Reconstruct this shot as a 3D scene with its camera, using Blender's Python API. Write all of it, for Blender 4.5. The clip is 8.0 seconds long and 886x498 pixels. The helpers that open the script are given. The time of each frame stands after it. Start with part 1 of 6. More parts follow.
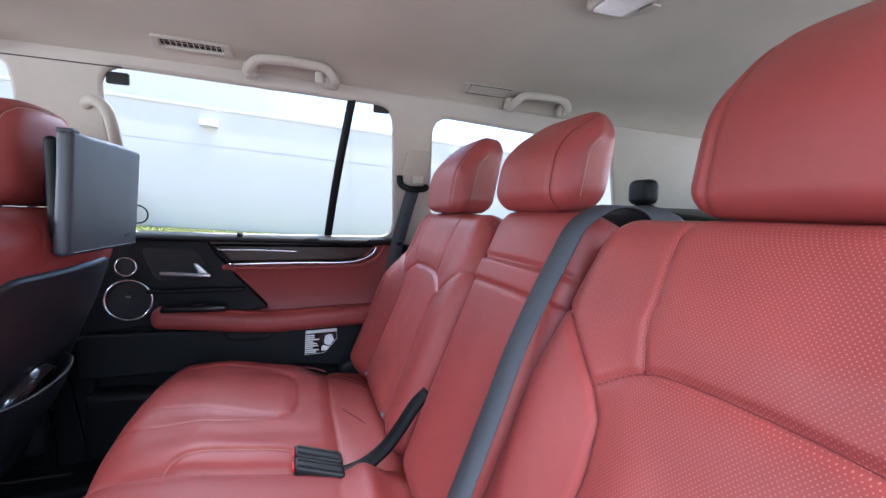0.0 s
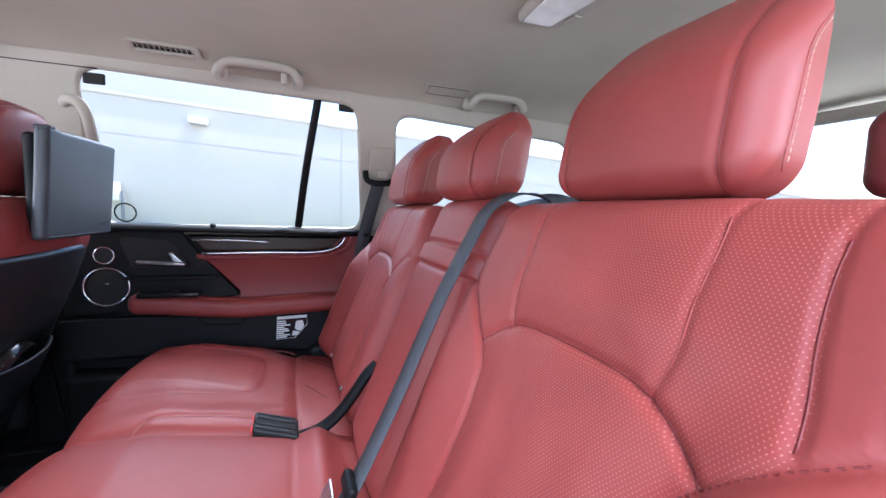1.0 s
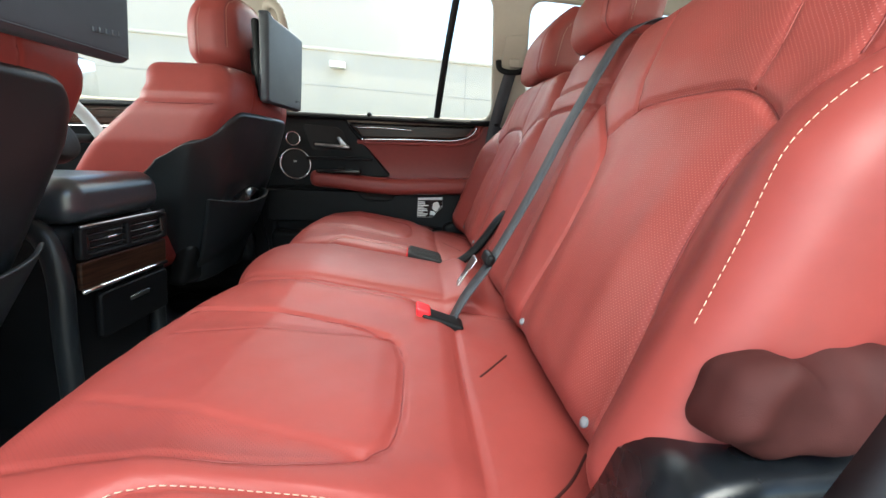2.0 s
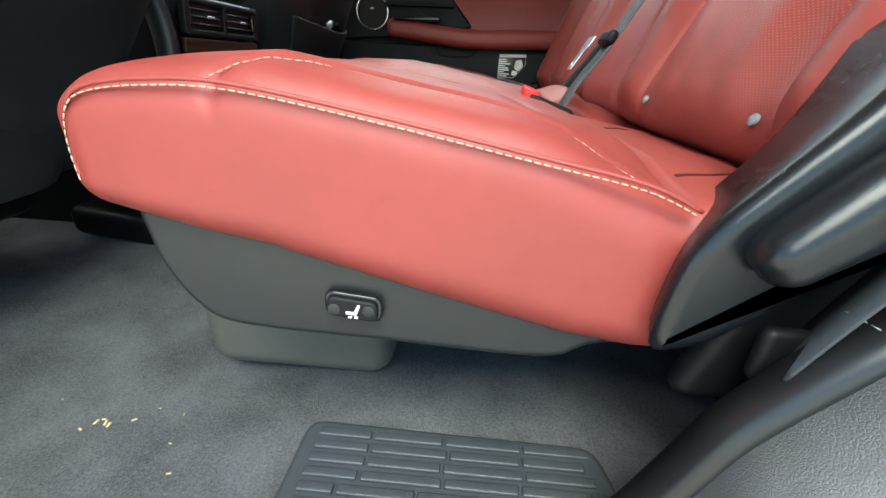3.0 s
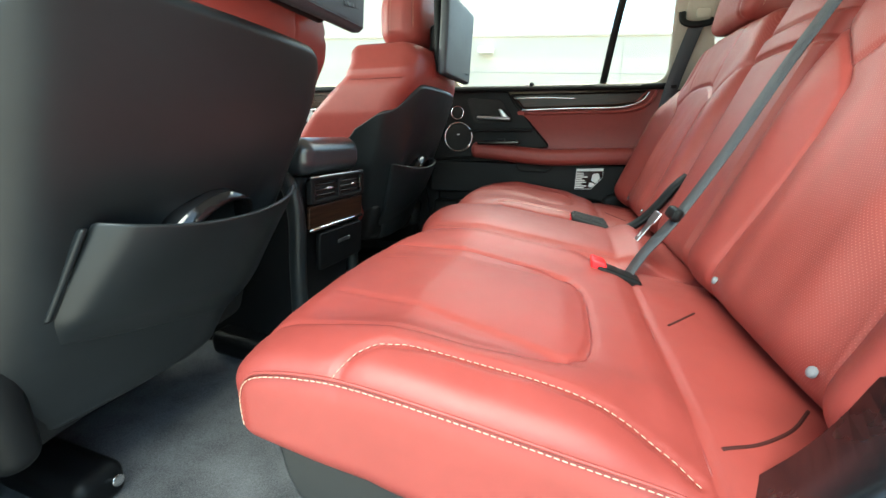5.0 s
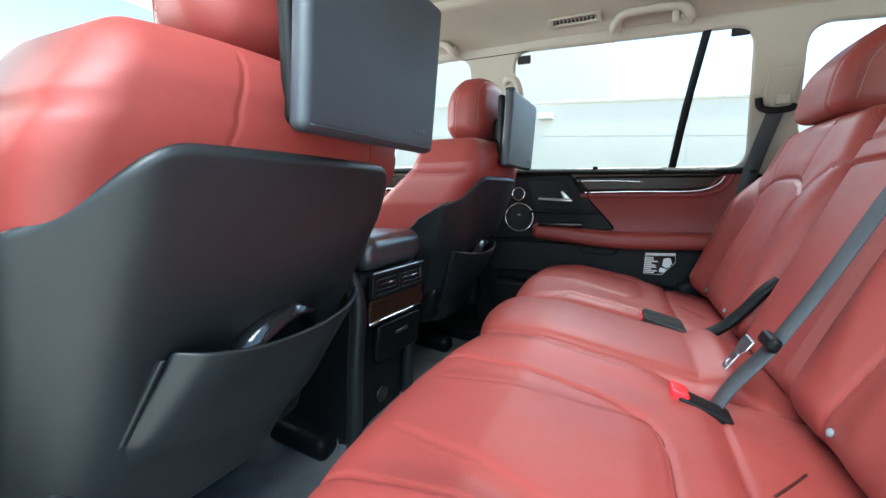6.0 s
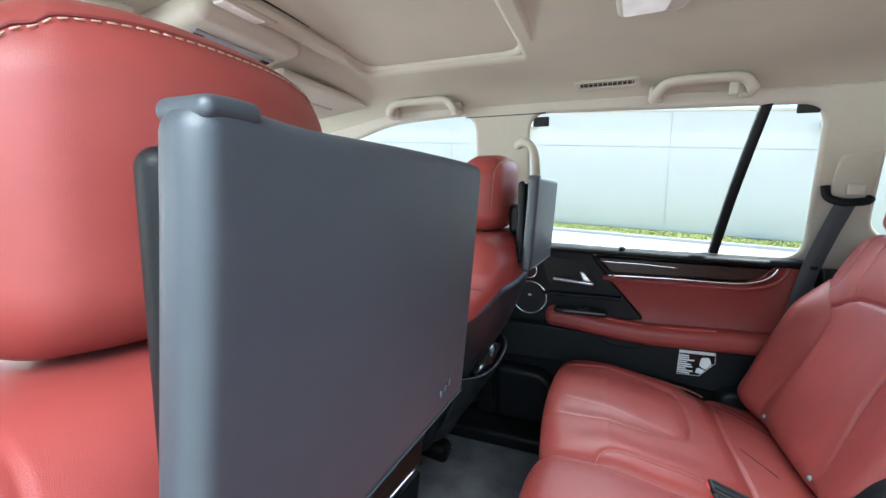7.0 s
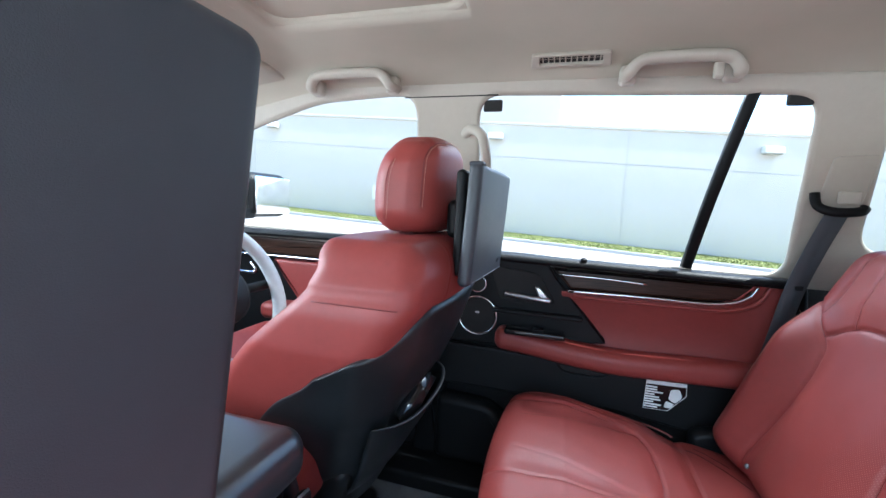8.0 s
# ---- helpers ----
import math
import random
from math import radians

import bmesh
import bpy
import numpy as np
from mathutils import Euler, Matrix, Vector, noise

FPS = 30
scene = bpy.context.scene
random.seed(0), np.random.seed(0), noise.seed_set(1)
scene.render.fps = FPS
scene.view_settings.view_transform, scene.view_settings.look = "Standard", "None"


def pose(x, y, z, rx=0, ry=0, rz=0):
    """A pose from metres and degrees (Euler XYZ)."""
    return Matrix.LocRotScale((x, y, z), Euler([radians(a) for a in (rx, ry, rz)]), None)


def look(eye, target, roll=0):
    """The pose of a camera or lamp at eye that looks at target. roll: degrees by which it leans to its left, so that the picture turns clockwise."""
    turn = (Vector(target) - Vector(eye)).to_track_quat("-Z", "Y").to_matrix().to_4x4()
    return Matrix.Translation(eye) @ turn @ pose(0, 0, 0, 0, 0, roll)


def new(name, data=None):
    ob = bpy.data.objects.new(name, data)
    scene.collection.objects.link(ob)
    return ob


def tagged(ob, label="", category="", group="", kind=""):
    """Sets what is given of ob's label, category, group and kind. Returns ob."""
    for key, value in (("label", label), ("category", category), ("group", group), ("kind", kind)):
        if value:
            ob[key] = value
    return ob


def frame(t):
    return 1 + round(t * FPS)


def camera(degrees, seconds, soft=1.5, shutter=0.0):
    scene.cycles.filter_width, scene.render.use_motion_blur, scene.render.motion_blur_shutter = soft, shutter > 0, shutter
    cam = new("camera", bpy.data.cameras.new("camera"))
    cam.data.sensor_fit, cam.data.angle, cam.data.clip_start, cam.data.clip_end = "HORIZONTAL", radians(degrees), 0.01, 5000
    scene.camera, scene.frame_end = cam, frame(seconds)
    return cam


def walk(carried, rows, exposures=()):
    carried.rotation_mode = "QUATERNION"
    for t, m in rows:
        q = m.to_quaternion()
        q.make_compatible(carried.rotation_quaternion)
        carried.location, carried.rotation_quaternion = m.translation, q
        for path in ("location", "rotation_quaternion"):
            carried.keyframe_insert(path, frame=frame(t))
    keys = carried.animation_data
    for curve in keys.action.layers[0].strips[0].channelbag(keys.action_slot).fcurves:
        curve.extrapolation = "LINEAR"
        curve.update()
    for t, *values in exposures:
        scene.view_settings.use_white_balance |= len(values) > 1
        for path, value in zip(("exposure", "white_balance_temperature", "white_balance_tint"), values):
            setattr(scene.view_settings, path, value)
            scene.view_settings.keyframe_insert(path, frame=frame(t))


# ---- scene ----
cam = camera(94.8, 8.0)
PATH = [
    (0, (-0.015, 0.087, 0.816), (0.648, 1.966, 0.64), 1.7),
    (0.5, (0.031, 0.039, 0.821), (0.825, 1.868, 0.672), 1.6),
    (1, (0.054, -0.039, 0.798), (0.749, 1.828, 0.617), 1.7),
    (1.2, (0.053, -0.072, 0.778), (0.646, 1.825, 0.557), 1.7),
    (2.3, (-0.034, -0.232, 0.512), (-0.024, 1.682, -0.069), 1.7),
    (2.5, (-0.051, -0.24, 0.457), (-0.092, 1.648, -0.203), 2.1),
    (3, (-0.077, -0.243, 0.359), (-0.187, 1.578, -0.461), 2.5),
    (3.5, (-0.089, -0.236, 0.333), (-0.231, 1.556, -0.545), 2.4),
    (4, (-0.097, -0.237, 0.359), (-0.302, 1.566, -0.482), 1.8),
    (4.5, (-0.088, -0.242, 0.451), (-0.44, 1.598, -0.251), 0.6),
    (5, (-0.068, -0.257, 0.542), (-0.588, 1.598, 0.004), -0.4),
    (5.2, (-0.059, -0.271, 0.572), (-0.651, 1.581, 0.103), -1.0),
    (6.3, (-0.126, -0.156, 0.668), (-0.944, 1.654, 0.431), 0.2),
    (6.5, (-0.207, -0.061, 0.714), (-0.99, 1.765, 0.479), 0.1),
    (7, (-0.254, 0.024, 0.896), (-0.977, 1.871, 0.64), 0.6),
    (7.5, (-0.254, 0.101, 0.932), (-0.906, 1.975, 0.683), 1.6),
    (8, (-0.253, 0.279, 0.864), (-0.81, 2.189, 0.655), 2.7),
]
# seconds, stops, kelvin, tint
EXPOSURES = [(0, 2.42, 5550, 12), (1.2, 2.40, 5550, 12), (2.3, 2.34, 7000, -5), (3.5, 2.30, 6900, -6), (5.2, 2.64, 6800, -11), (6.3, 2.40, 5700, -4), (7, 2.48, 5800, -3), (8, 2.46, 5500, 3)]
walk(cam, [(t, look(eye, target, roll)) for t, eye, target, roll in PATH], EXPOSURES)

# ---- light ----
world = bpy.data.worlds.new("sky")
scene.world = world
world.use_nodes = True
wn = world.node_tree
sky = wn.nodes.new("ShaderNodeTexSky")
sky.sky_type, sky.sun_disc = "NISHITA", False
sky.sun_elevation, sky.sun_rotation = radians(64), radians(73)
wn.links.new(sky.outputs[0], wn.nodes["Background"].inputs[0])
wn.nodes["Background"].inputs[1].default_value = 0.15
sun = new("sun", bpy.data.lights.new("sun", "SUN"))
sun.data.energy, sun.data.angle, sun.data.color = 3.0, radians(0.6), (1.0, 0.95, 0.88)
sun.matrix_world = look((10.0, 0.2, 22.0), (0, 0, 0))


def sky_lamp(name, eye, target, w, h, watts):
    """An added area lamp standing in for sky light through an opening of the car."""
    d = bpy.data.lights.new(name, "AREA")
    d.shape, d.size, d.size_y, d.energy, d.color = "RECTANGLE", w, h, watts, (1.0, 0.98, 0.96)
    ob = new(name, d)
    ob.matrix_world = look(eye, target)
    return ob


# fill lamps added to brighten the cabin beyond what the world sky gives
sky_lamp("doorway_sky_fill", (-0.10, -1.30, 2.15), (-0.10, 0.25, 0.25), 1.7, 1.1, 29.0)
sky_lamp("front_window_sky_fill", (-1.02, -0.10, 0.95), (-0.8, 1.0, 0.7), 0.5, 0.32, 1.3)
sky_lamp("quarter_window_sky_fill", (0.80, -0.10, 0.95), (0.7, 1.0, 0.8), 0.6, 0.26, 1.0)
sky_lamp("windscreen_sky_fill", (-1.66, 0.69, 1.04), (-0.2, 0.69, 0.45), 1.1, 0.30, 4.0)
sky_lamp("left_window_sky_fill", (-0.10, 2.10, 1.75), (-0.10, 0.75, 0.30), 1.1, 0.70, 6.5)
sky_lamp("tailgate_sky_fill", (1.86, 0.69, 1.01), (-0.6, 0.69, 0.75), 1.1, 0.22, 0.6)


# ---- materials ----
def nodes_of(name, rough=0.5, metal=0.0, color=(0.5, 0.5, 0.5), spec=0.5):
    m = bpy.data.materials.new(name)
    m.use_nodes = True
    nt = m.node_tree
    b = nt.nodes["Principled BSDF"]
    b.inputs["Roughness"].default_value = rough
    b.inputs["Metallic"].default_value = metal
    b.inputs["Base Color"].default_value = (*color, 1)
    b.inputs["Specular IOR Level"].default_value = spec
    return m, nt, b


def coords(nt):
    return nt.nodes.new("ShaderNodeTexCoord").outputs["Object"]


def noise_tex(nt, vec, scale, detail=4.0, rough=0.55):
    n = nt.nodes.new("ShaderNodeTexNoise")
    n.inputs["Scale"].default_value, n.inputs["Detail"].default_value, n.inputs["Roughness"].default_value = scale, detail, rough
    nt.links.new(vec, n.inputs["Vector"])
    return n.outputs["Fac"]


def ramp(nt, fac, stops):
    r = nt.nodes.new("ShaderNodeValToRGB")
    e = r.color_ramp.elements
    while len(e) < len(stops):
        e.new(0.5)
    for k, (p, c) in enumerate(stops):
        e[k].position, e[k].color = p, (*c, 1)
    nt.links.new(fac, r.inputs[0])
    return r.outputs[0]


def calc(nt, op, a, b=None, c=None):
    n = nt.nodes.new("ShaderNodeMath")
    n.operation = op
    for k, v in enumerate((a, b, c)):
        if v is None:
            continue
        if isinstance(v, (int, float)):
            n.inputs[k].default_value = v
        else:
            nt.links.new(v, n.inputs[k])
    return n.outputs[0]


def bump(nt, b, height, strength=0.2, distance=0.001, under=None):
    n = nt.nodes.new("ShaderNodeBump")
    n.inputs["Strength"].default_value, n.inputs["Distance"].default_value = strength, distance
    nt.links.new(height, n.inputs["Height"])
    if under is not None:
        nt.links.new(under, n.inputs["Normal"])
    nt.links.new(n.outputs[0], b.inputs["Normal"])
    return n.outputs[0]


def scaled(col, k):
    return tuple(min(1.0, c * k) for c in col)


def grained(name, color, rough=0.45, vary=0.12, grain=900.0, strength=0.25, spec=0.5, cell=True, wear=0.08, coat=0.0, sheen=0.0):
    """Leather, moulded plastic and the like: pebbled grain, slow tone changes, uneven gloss."""
    m, nt, b = nodes_of(name, rough, 0, color, spec)
    v = coords(nt)
    b.inputs["Coat Weight"].default_value, b.inputs["Coat Roughness"].default_value = coat, 0.30
    b.inputs["Sheen Weight"].default_value, b.inputs["Sheen Roughness"].default_value = sheen, 0.45
    big = noise_tex(nt, v, 6.0, 3)
    fine = noise_tex(nt, v, 70.0, 5)
    mix = calc(nt, "ADD", calc(nt, "MULTIPLY", big, 0.65), calc(nt, "MULTIPLY", fine, 0.35))
    nt.links.new(ramp(nt, mix, [(0.3, scaled(color, 1 - vary)), (0.7, scaled(color, 1 + vary))]), b.inputs["Base Color"])
    rr = calc(nt, "MULTIPLY_ADD", noise_tex(nt, v, 14.0, 4), wear * 2, rough - wear)
    nt.links.new(rr, b.inputs["Roughness"])
    if cell:
        vo = nt.nodes.new("ShaderNodeTexVoronoi")
        vo.feature = "DISTANCE_TO_EDGE"
        vo.inputs["Scale"].default_value = grain
        nt.links.new(v, vo.inputs["Vector"])
        h = calc(nt, "MINIMUM", calc(nt, "MULTIPLY", vo.outputs[0], 4.0), 1.0)
    else:
        h = noise_tex(nt, v, grain, 3)
    bump(nt, b, h, strength, 0.0006)
    return m


def perforated(name, color, ax, rough=0.44, pitch=0.0040, hole_color=(0.38, 0.12, 0.10)):
    """Leather pierced with a staggered grid of small holes; ax picks the two coordinates of the grid."""
    m, nt, b = nodes_of(name, rough, 0, color, 0.42)
    b.inputs["Coat Weight"].default_value, b.inputs["Coat Roughness"].default_value = 0.02, 0.30
    v = coords(nt)
    sep = nt.nodes.new("ShaderNodeSeparateXYZ")
    nt.links.new(v, sep.inputs[0])
    p = calc(nt, "DIVIDE", sep.outputs[ax[0]], pitch)
    q = calc(nt, "DIVIDE", sep.outputs[ax[1]], pitch * 0.62)
    stag = calc(nt, "MULTIPLY", calc(nt, "MODULO", calc(nt, "ABSOLUTE", calc(nt, "FLOOR", q)), 2.0), 0.5)
    fp = calc(nt, "SUBTRACT", calc(nt, "FRACT", calc(nt, "ADD", p, stag)), 0.5)
    fq = calc(nt, "MULTIPLY", calc(nt, "SUBTRACT", calc(nt, "FRACT", q), 0.5), 0.62)
    d = calc(nt, "SQRT", calc(nt, "ADD", calc(nt, "MULTIPLY", fp, fp), calc(nt, "MULTIPLY", fq, fq)))
    hole = calc(nt, "MINIMUM", calc(nt, "MAXIMUM", calc(nt, "MULTIPLY_ADD", d, 14.0, -1.35), 0.0), 1.0)
    big = noise_tex(nt, v, 6.0, 3)
    base = ramp(nt, big, [(0.3, scaled(color, 0.88)), (0.7, scaled(color, 1.12))])
    mx = nt.nodes.new("ShaderNodeMix")
    mx.data_type = "RGBA"
    nt.links.new(hole, mx.inputs[0])
    mx.inputs[6].default_value = (*hole_color, 1)
    nt.links.new(base, mx.inputs[7])
    nt.links.new(mx.outputs[2], b.inputs["Base Color"])
    bump(nt, b, hole, 0.40, 0.0006)
    return m


def plain(name, color, rough=0.5, metal=0.0, spec=0.5):
    m, nt, b = nodes_of(name, rough, metal, color, spec)
    v = coords(nt)
    nt.links.new(ramp(nt, noise_tex(nt, v, 25.0, 4), [(0.3, scaled(color, 0.9)), (0.7, scaled(color, 1.1))]), b.inputs["Base Color"])
    nt.links.new(calc(nt, "MULTIPLY_ADD", noise_tex(nt, v, 40.0, 3), 0.12, max(0.02, rough - 0.06)), b.inputs["Roughness"])
    return m


RED = (0.248, 0.042, 0.036)
red = grained("red_leather", RED, 0.45, 0.12, 1300, 0.16, 0.42, coat=0.02, sheen=0.0)
red_back = perforated("red_leather_perforated_back", RED, (1, 2))
red_cush = perforated("red_leather_perforated_seat", RED, (1, 0), hole_color=(0.16, 0.028, 0.026))
# darkened so that the shade of folds and hollows is in the colour
maroon = grained("shaded_maroon_cloth", (0.045, 0.011, 0.010), 0.7, 0.2, 900, 0.2, 0.2)
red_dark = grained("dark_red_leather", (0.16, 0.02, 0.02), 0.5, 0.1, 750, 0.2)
black = grained("black_vinyl", (0.006, 0.0066, 0.0075), 0.45, 0.15, 900, 0.12, 0.2)
shell_vinyl = grained("charcoal_black_vinyl", (0.013, 0.0158, 0.018), 0.40, 0.18, 1100, 0.10, 0.4, coat=0.10)
cover_plastic = grained("blue_black_plastic", (0.006, 0.0075, 0.0095), 0.27, 0.15, 900, 0.08, 0.42, wear=0.03)
# base lifted towards blue to carry the sky light on the console lid
lid_vinyl = grained("glossy_black_vinyl", (0.030, 0.038, 0.045), 0.30, 0.15, 1100, 0.05, 0.8, wear=0.02, coat=0.5)
seal_rubber = grained("smooth_black_seal", (0.012, 0.0125, 0.014), 0.35, 0.12, 900, 0.05, 0.5)
black_plastic = grained("black_moulded_plastic", (0.0055, 0.006, 0.0068), 0.45, 0.15, 900, 0.12, 0.16)
grey_plastic = grained("grey_brown_plastic", (0.085, 0.08, 0.072), 0.55, 0.15, 700, 0.2)
charcoal = grained("charcoal_plastic", (0.008, 0.0086, 0.0095), 0.5, 0.12, 1000, 0.12, 0.2)
arch_vinyl = grained("grained_grey_black_vinyl", (0.17, 0.175, 0.185), 0.42, 0.2, 520, 0.35)
mat_rubber = grained("grey_black_rubber", (0.044, 0.050, 0.056), 0.42, 0.2, 500, 0.3)
shield_grey = grained("dark_grey_plastic", (0.014, 0.0155, 0.0165), 0.42, 0.15, 1000, 0.15)
slate = grained("slate_grey_leather", (0.024, 0.029, 0.037), 0.50, 0.15, 1400, 0.12, 0.65)
gloss_black = plain("gloss_black", (0.008, 0.008, 0.009), 0.12)
rubber = grained("black_rubber", (0.008, 0.0085, 0.009), 0.5, 0.1, 500, 0.2, 0.35)
chrome = plain("satin_chrome", (0.75, 0.75, 0.76), 0.18, 1.0)
silver = plain("satin_silver", (0.6, 0.6, 0.62), 0.3, 1.0)
thread = plain("cream_thread", (0.55, 0.36, 0.27), 0.7)
white_paint = plain("white_print", (0.75, 0.75, 0.73), 0.5)
red_plastic = plain("bright_red_plastic", (0.7, 0.02, 0.03), 0.35)
cream = grained("cream_plastic", (0.39, 0.36, 0.305), 0.55, 0.05, 900, 0.1, 0.4)
dark_line = plain("dark_gap", (0.01, 0.01, 0.01), 0.8)
lamp_lens = plain("lamp_lens", (0.72, 0.70, 0.68), 0.25)
mouse_grey = plain("mouse_grey_plastic", (0.2, 0.21, 0.23), 0.5)


def headliner_mat():
    m, nt, b = nodes_of("headliner_fabric", 0.9, 0, (0.6, 0.55, 0.48), 0.2)
    v = coords(nt)
    nt.links.new(ramp(nt, noise_tex(nt, v, 3.0, 5), [(0.3, (0.405, 0.378, 0.312)), (0.7, (0.465, 0.432, 0.358))]), b.inputs["Base Color"])
    bump(nt, b, noise_tex(nt, v, 1400.0, 2), 0.25, 0.0006)
    return m


def carpet_mat(name, lo, hi):
    m, nt, b = nodes_of(name, 0.95, 0, hi, 0.15)
    v = coords(nt)
    n = calc(nt, "ADD", calc(nt, "MULTIPLY", noise_tex(nt, v, 420.0, 4, 0.8), 0.6), calc(nt, "MULTIPLY", noise_tex(nt, v, 9.0, 5), 0.4))
    nt.links.new(ramp(nt, n, [(0.35, lo), (0.66, hi)]), b.inputs["Base Color"])
    bump(nt, b, noise_tex(nt, v, 520.0, 5, 0.8), 0.9, 0.004)
    return m


def web_mat():
    m, nt, b = nodes_of("belt_webbing", 0.6, 0, (0.05, 0.055, 0.062), 0.4)
    v = coords(nt)
    w = nt.nodes.new("ShaderNodeTexWave")
    w.inputs["Scale"].default_value, w.inputs["Distortion"].default_value = 700.0, 0.3
    w.bands_direction = "Y"
    nt.links.new(v, w.inputs["Vector"])
    nt.links.new(ramp(nt, w.outputs["Fac"], [(0.0, (0.032, 0.036, 0.043)), (1.0, (0.060, 0.066, 0.076))]), b.inputs["Base Color"])
    bump(nt, b, w.outputs["Fac"], 0.35, 0.0006)
    return m


def wood_mat():
    m, nt, b = nodes_of("dark_gloss_wood", 0.28, 0, (0.03, 0.015, 0.01), 0.22)
    v = coords(nt)
    mp = nt.nodes.new("ShaderNodeMapping")
    mp.inputs["Scale"].default_value = (6, 6, 160)
    nt.links.new(v, mp.inputs["Vector"])
    nt.links.new(ramp(nt, noise_tex(nt, mp.outputs[0], 2.0, 6), [(0.35, (0.012, 0.006, 0.004)), (0.7, (0.055, 0.026, 0.016))]), b.inputs["Base Color"])
    return m


def glass_mat(name, tint=(1, 1, 1)):
    m = bpy.data.materials.new(name)
    m.use_nodes = True
    nt = m.node_tree
    nt.nodes.clear()
    out = nt.nodes.new("ShaderNodeOutputMaterial")
    t = nt.nodes.new("ShaderNodeBsdfTransparent")
    t.inputs[0].default_value = (*tint, 1)
    g = nt.nodes.new("ShaderNodeBsdfGlossy")
    g.inputs["Roughness"].default_value = 0.02
    f = nt.nodes.new("ShaderNodeFresnel")
    f.inputs[0].default_value = 1.12
    mix = nt.nodes.new("ShaderNodeMixShader")
    nt.links.new(f.outputs[0], mix.inputs[0])
    nt.links.new(t.outputs[0], mix.inputs[1])
    nt.links.new(g.outputs[0], mix.inputs[2])
    nt.links.new(mix.outputs[0], out.inputs[0])
    return m


headliner = headliner_mat()
carpet = carpet_mat("charcoal_carpet", (0.045, 0.047, 0.052), (0.215, 0.219, 0.232))
webbing = web_mat()
wood = wood_mat()
glass = glass_mat("clear_glass", (0.83, 0.83, 0.82))
mirror_glass = plain("mirror_glass", (0.9, 0.9, 0.9), 0.02, 1.0)


# ---- builders ----
def mesh_ob(name, V, F, material, parent=None, smooth=True, label="", normals=None, mats=None, face_mat=None):
    me = bpy.data.meshes.new(name)
    me.from_pydata([tuple(map(float, p)) for p in V], [], [tuple(map(int, q)) for q in F])
    for mm in (mats or [material]):
        me.materials.append(mm)
    if face_mat is not None:
        me.polygons.foreach_set("material_index", [int(k) for k in face_mat])
    me.polygons.foreach_set("use_smooth", [smooth] * len(me.polygons))
    me.update()
    if normals is not None:
        me.normals_split_custom_set_from_vertices([tuple(map(float, n)) for n in normals])
    ob = new(name, me)
    if parent is not None:
        ob.parent = parent
        ob.matrix_parent_inverse = Matrix.Translation(parent.matrix_basis.translation).inverted()
    if label:
        ob["label"] = label
    return ob


def thing(name, base, label, category, group="", kind=""):
    """An Empty at the base of a thing, whose parts are its children. Parts are given in world places."""
    ob = new(name)
    ob.empty_display_size = 0.05
    ob.location = base
    return tagged(ob, label, category, group, kind)


def part(name, VF, material, parent, label="", smooth=True):
    return mesh_ob(name, VF[0], VF[1], material, parent, smooth, label)


def solo(name, VF, material, label, category, group="", kind="", smooth=True):
    return tagged(mesh_ob(name, VF[0], VF[1], material, None, smooth), label, category, group, kind)


def axis_points(h, r, n, k=3):
    a = [-h + r * (1 - math.tan(math.pi / 4 * (1 - j / k))) for j in range(k)]
    mid = list(np.linspace(-h + r, h - r, max(2, n + 1)))
    return np.array(a + mid + [-x for x in reversed(a)])


def rbox(center, size, r, n=(1, 1, 1), k=3, warp=None):
    """A box with rounded edges; warp bends its points."""
    h = np.array(size, float) / 2
    r = min(r, *(h * 0.999))
    ax = [axis_points(h[i], r, n[i], k) for i in range(3)]
    V, F, index = [], [], {}

    def vid(p):
        key = tuple(np.round(p, 6))
        if key not in index:
            index[key] = len(V)
            V.append(p)
        return index[key]

    for d in range(3):
        a, b = (d + 1) % 3, (d + 2) % 3
        for s in (-1, 1):
            grid = np.empty((len(ax[a]), len(ax[b])), int)
            for i, u in enumerate(ax[a]):
                for j, v in enumerate(ax[b]):
                    p = np.zeros(3)
                    p[d], p[a], p[b] = s * h[d], u, v
                    grid[i, j] = vid(p)
            for i in range(len(ax[a]) - 1):
                for j in range(len(ax[b]) - 1):
                    q = [grid[i, j], grid[i + 1, j], grid[i + 1, j + 1], grid[i, j + 1]]
                    F.append(q if s > 0 else q[::-1])
    P = np.array(V)
    inner = np.clip(P, -(h - r), h - r)
    dlt = P - inner
    ln = np.linalg.norm(dlt, axis=1, keepdims=True)
    P = inner + r * dlt / np.maximum(ln, 1e-9)
    P = P + np.array(center, float)
    if warp is not None:
        P = warp(P)
    return P, F


def merged(*items):
    V, F, off = [], [], 0
    for v, f in items:
        V.append(np.asarray(v, float))
        F += [[a + off for a in q] for q in f]
        off += len(v)
    return np.vstack(V), F


def smooth_path(points, n=8, closed=False):
    """A Catmull-Rom curve through points."""
    P = np.array(points, float)
    m = len(P)
    if m < 3 and not closed:
        return np.array([P[0] + (P[-1] - P[0]) * t for t in np.linspace(0, 1, n + 1)])
    out = []
    for i in range(m if closed else m - 1):
        if closed:
            a, b, c, d = P[(i - 1) % m], P[i], P[(i + 1) % m], P[(i + 2) % m]
        else:
            a, b, c, d = P[max(i - 1, 0)], P[i], P[i + 1], P[min(i + 2, m - 1)]
        for t in np.linspace(0, 1, n, endpoint=False):
            out.append(0.5 * (2 * b + (c - a) * t + (2 * a - 5 * b + 4 * c - d) * t * t + (3 * b - a - 3 * c + d) * t ** 3))
    if not closed:
        out.append(P[-1])
    return np.array(out)


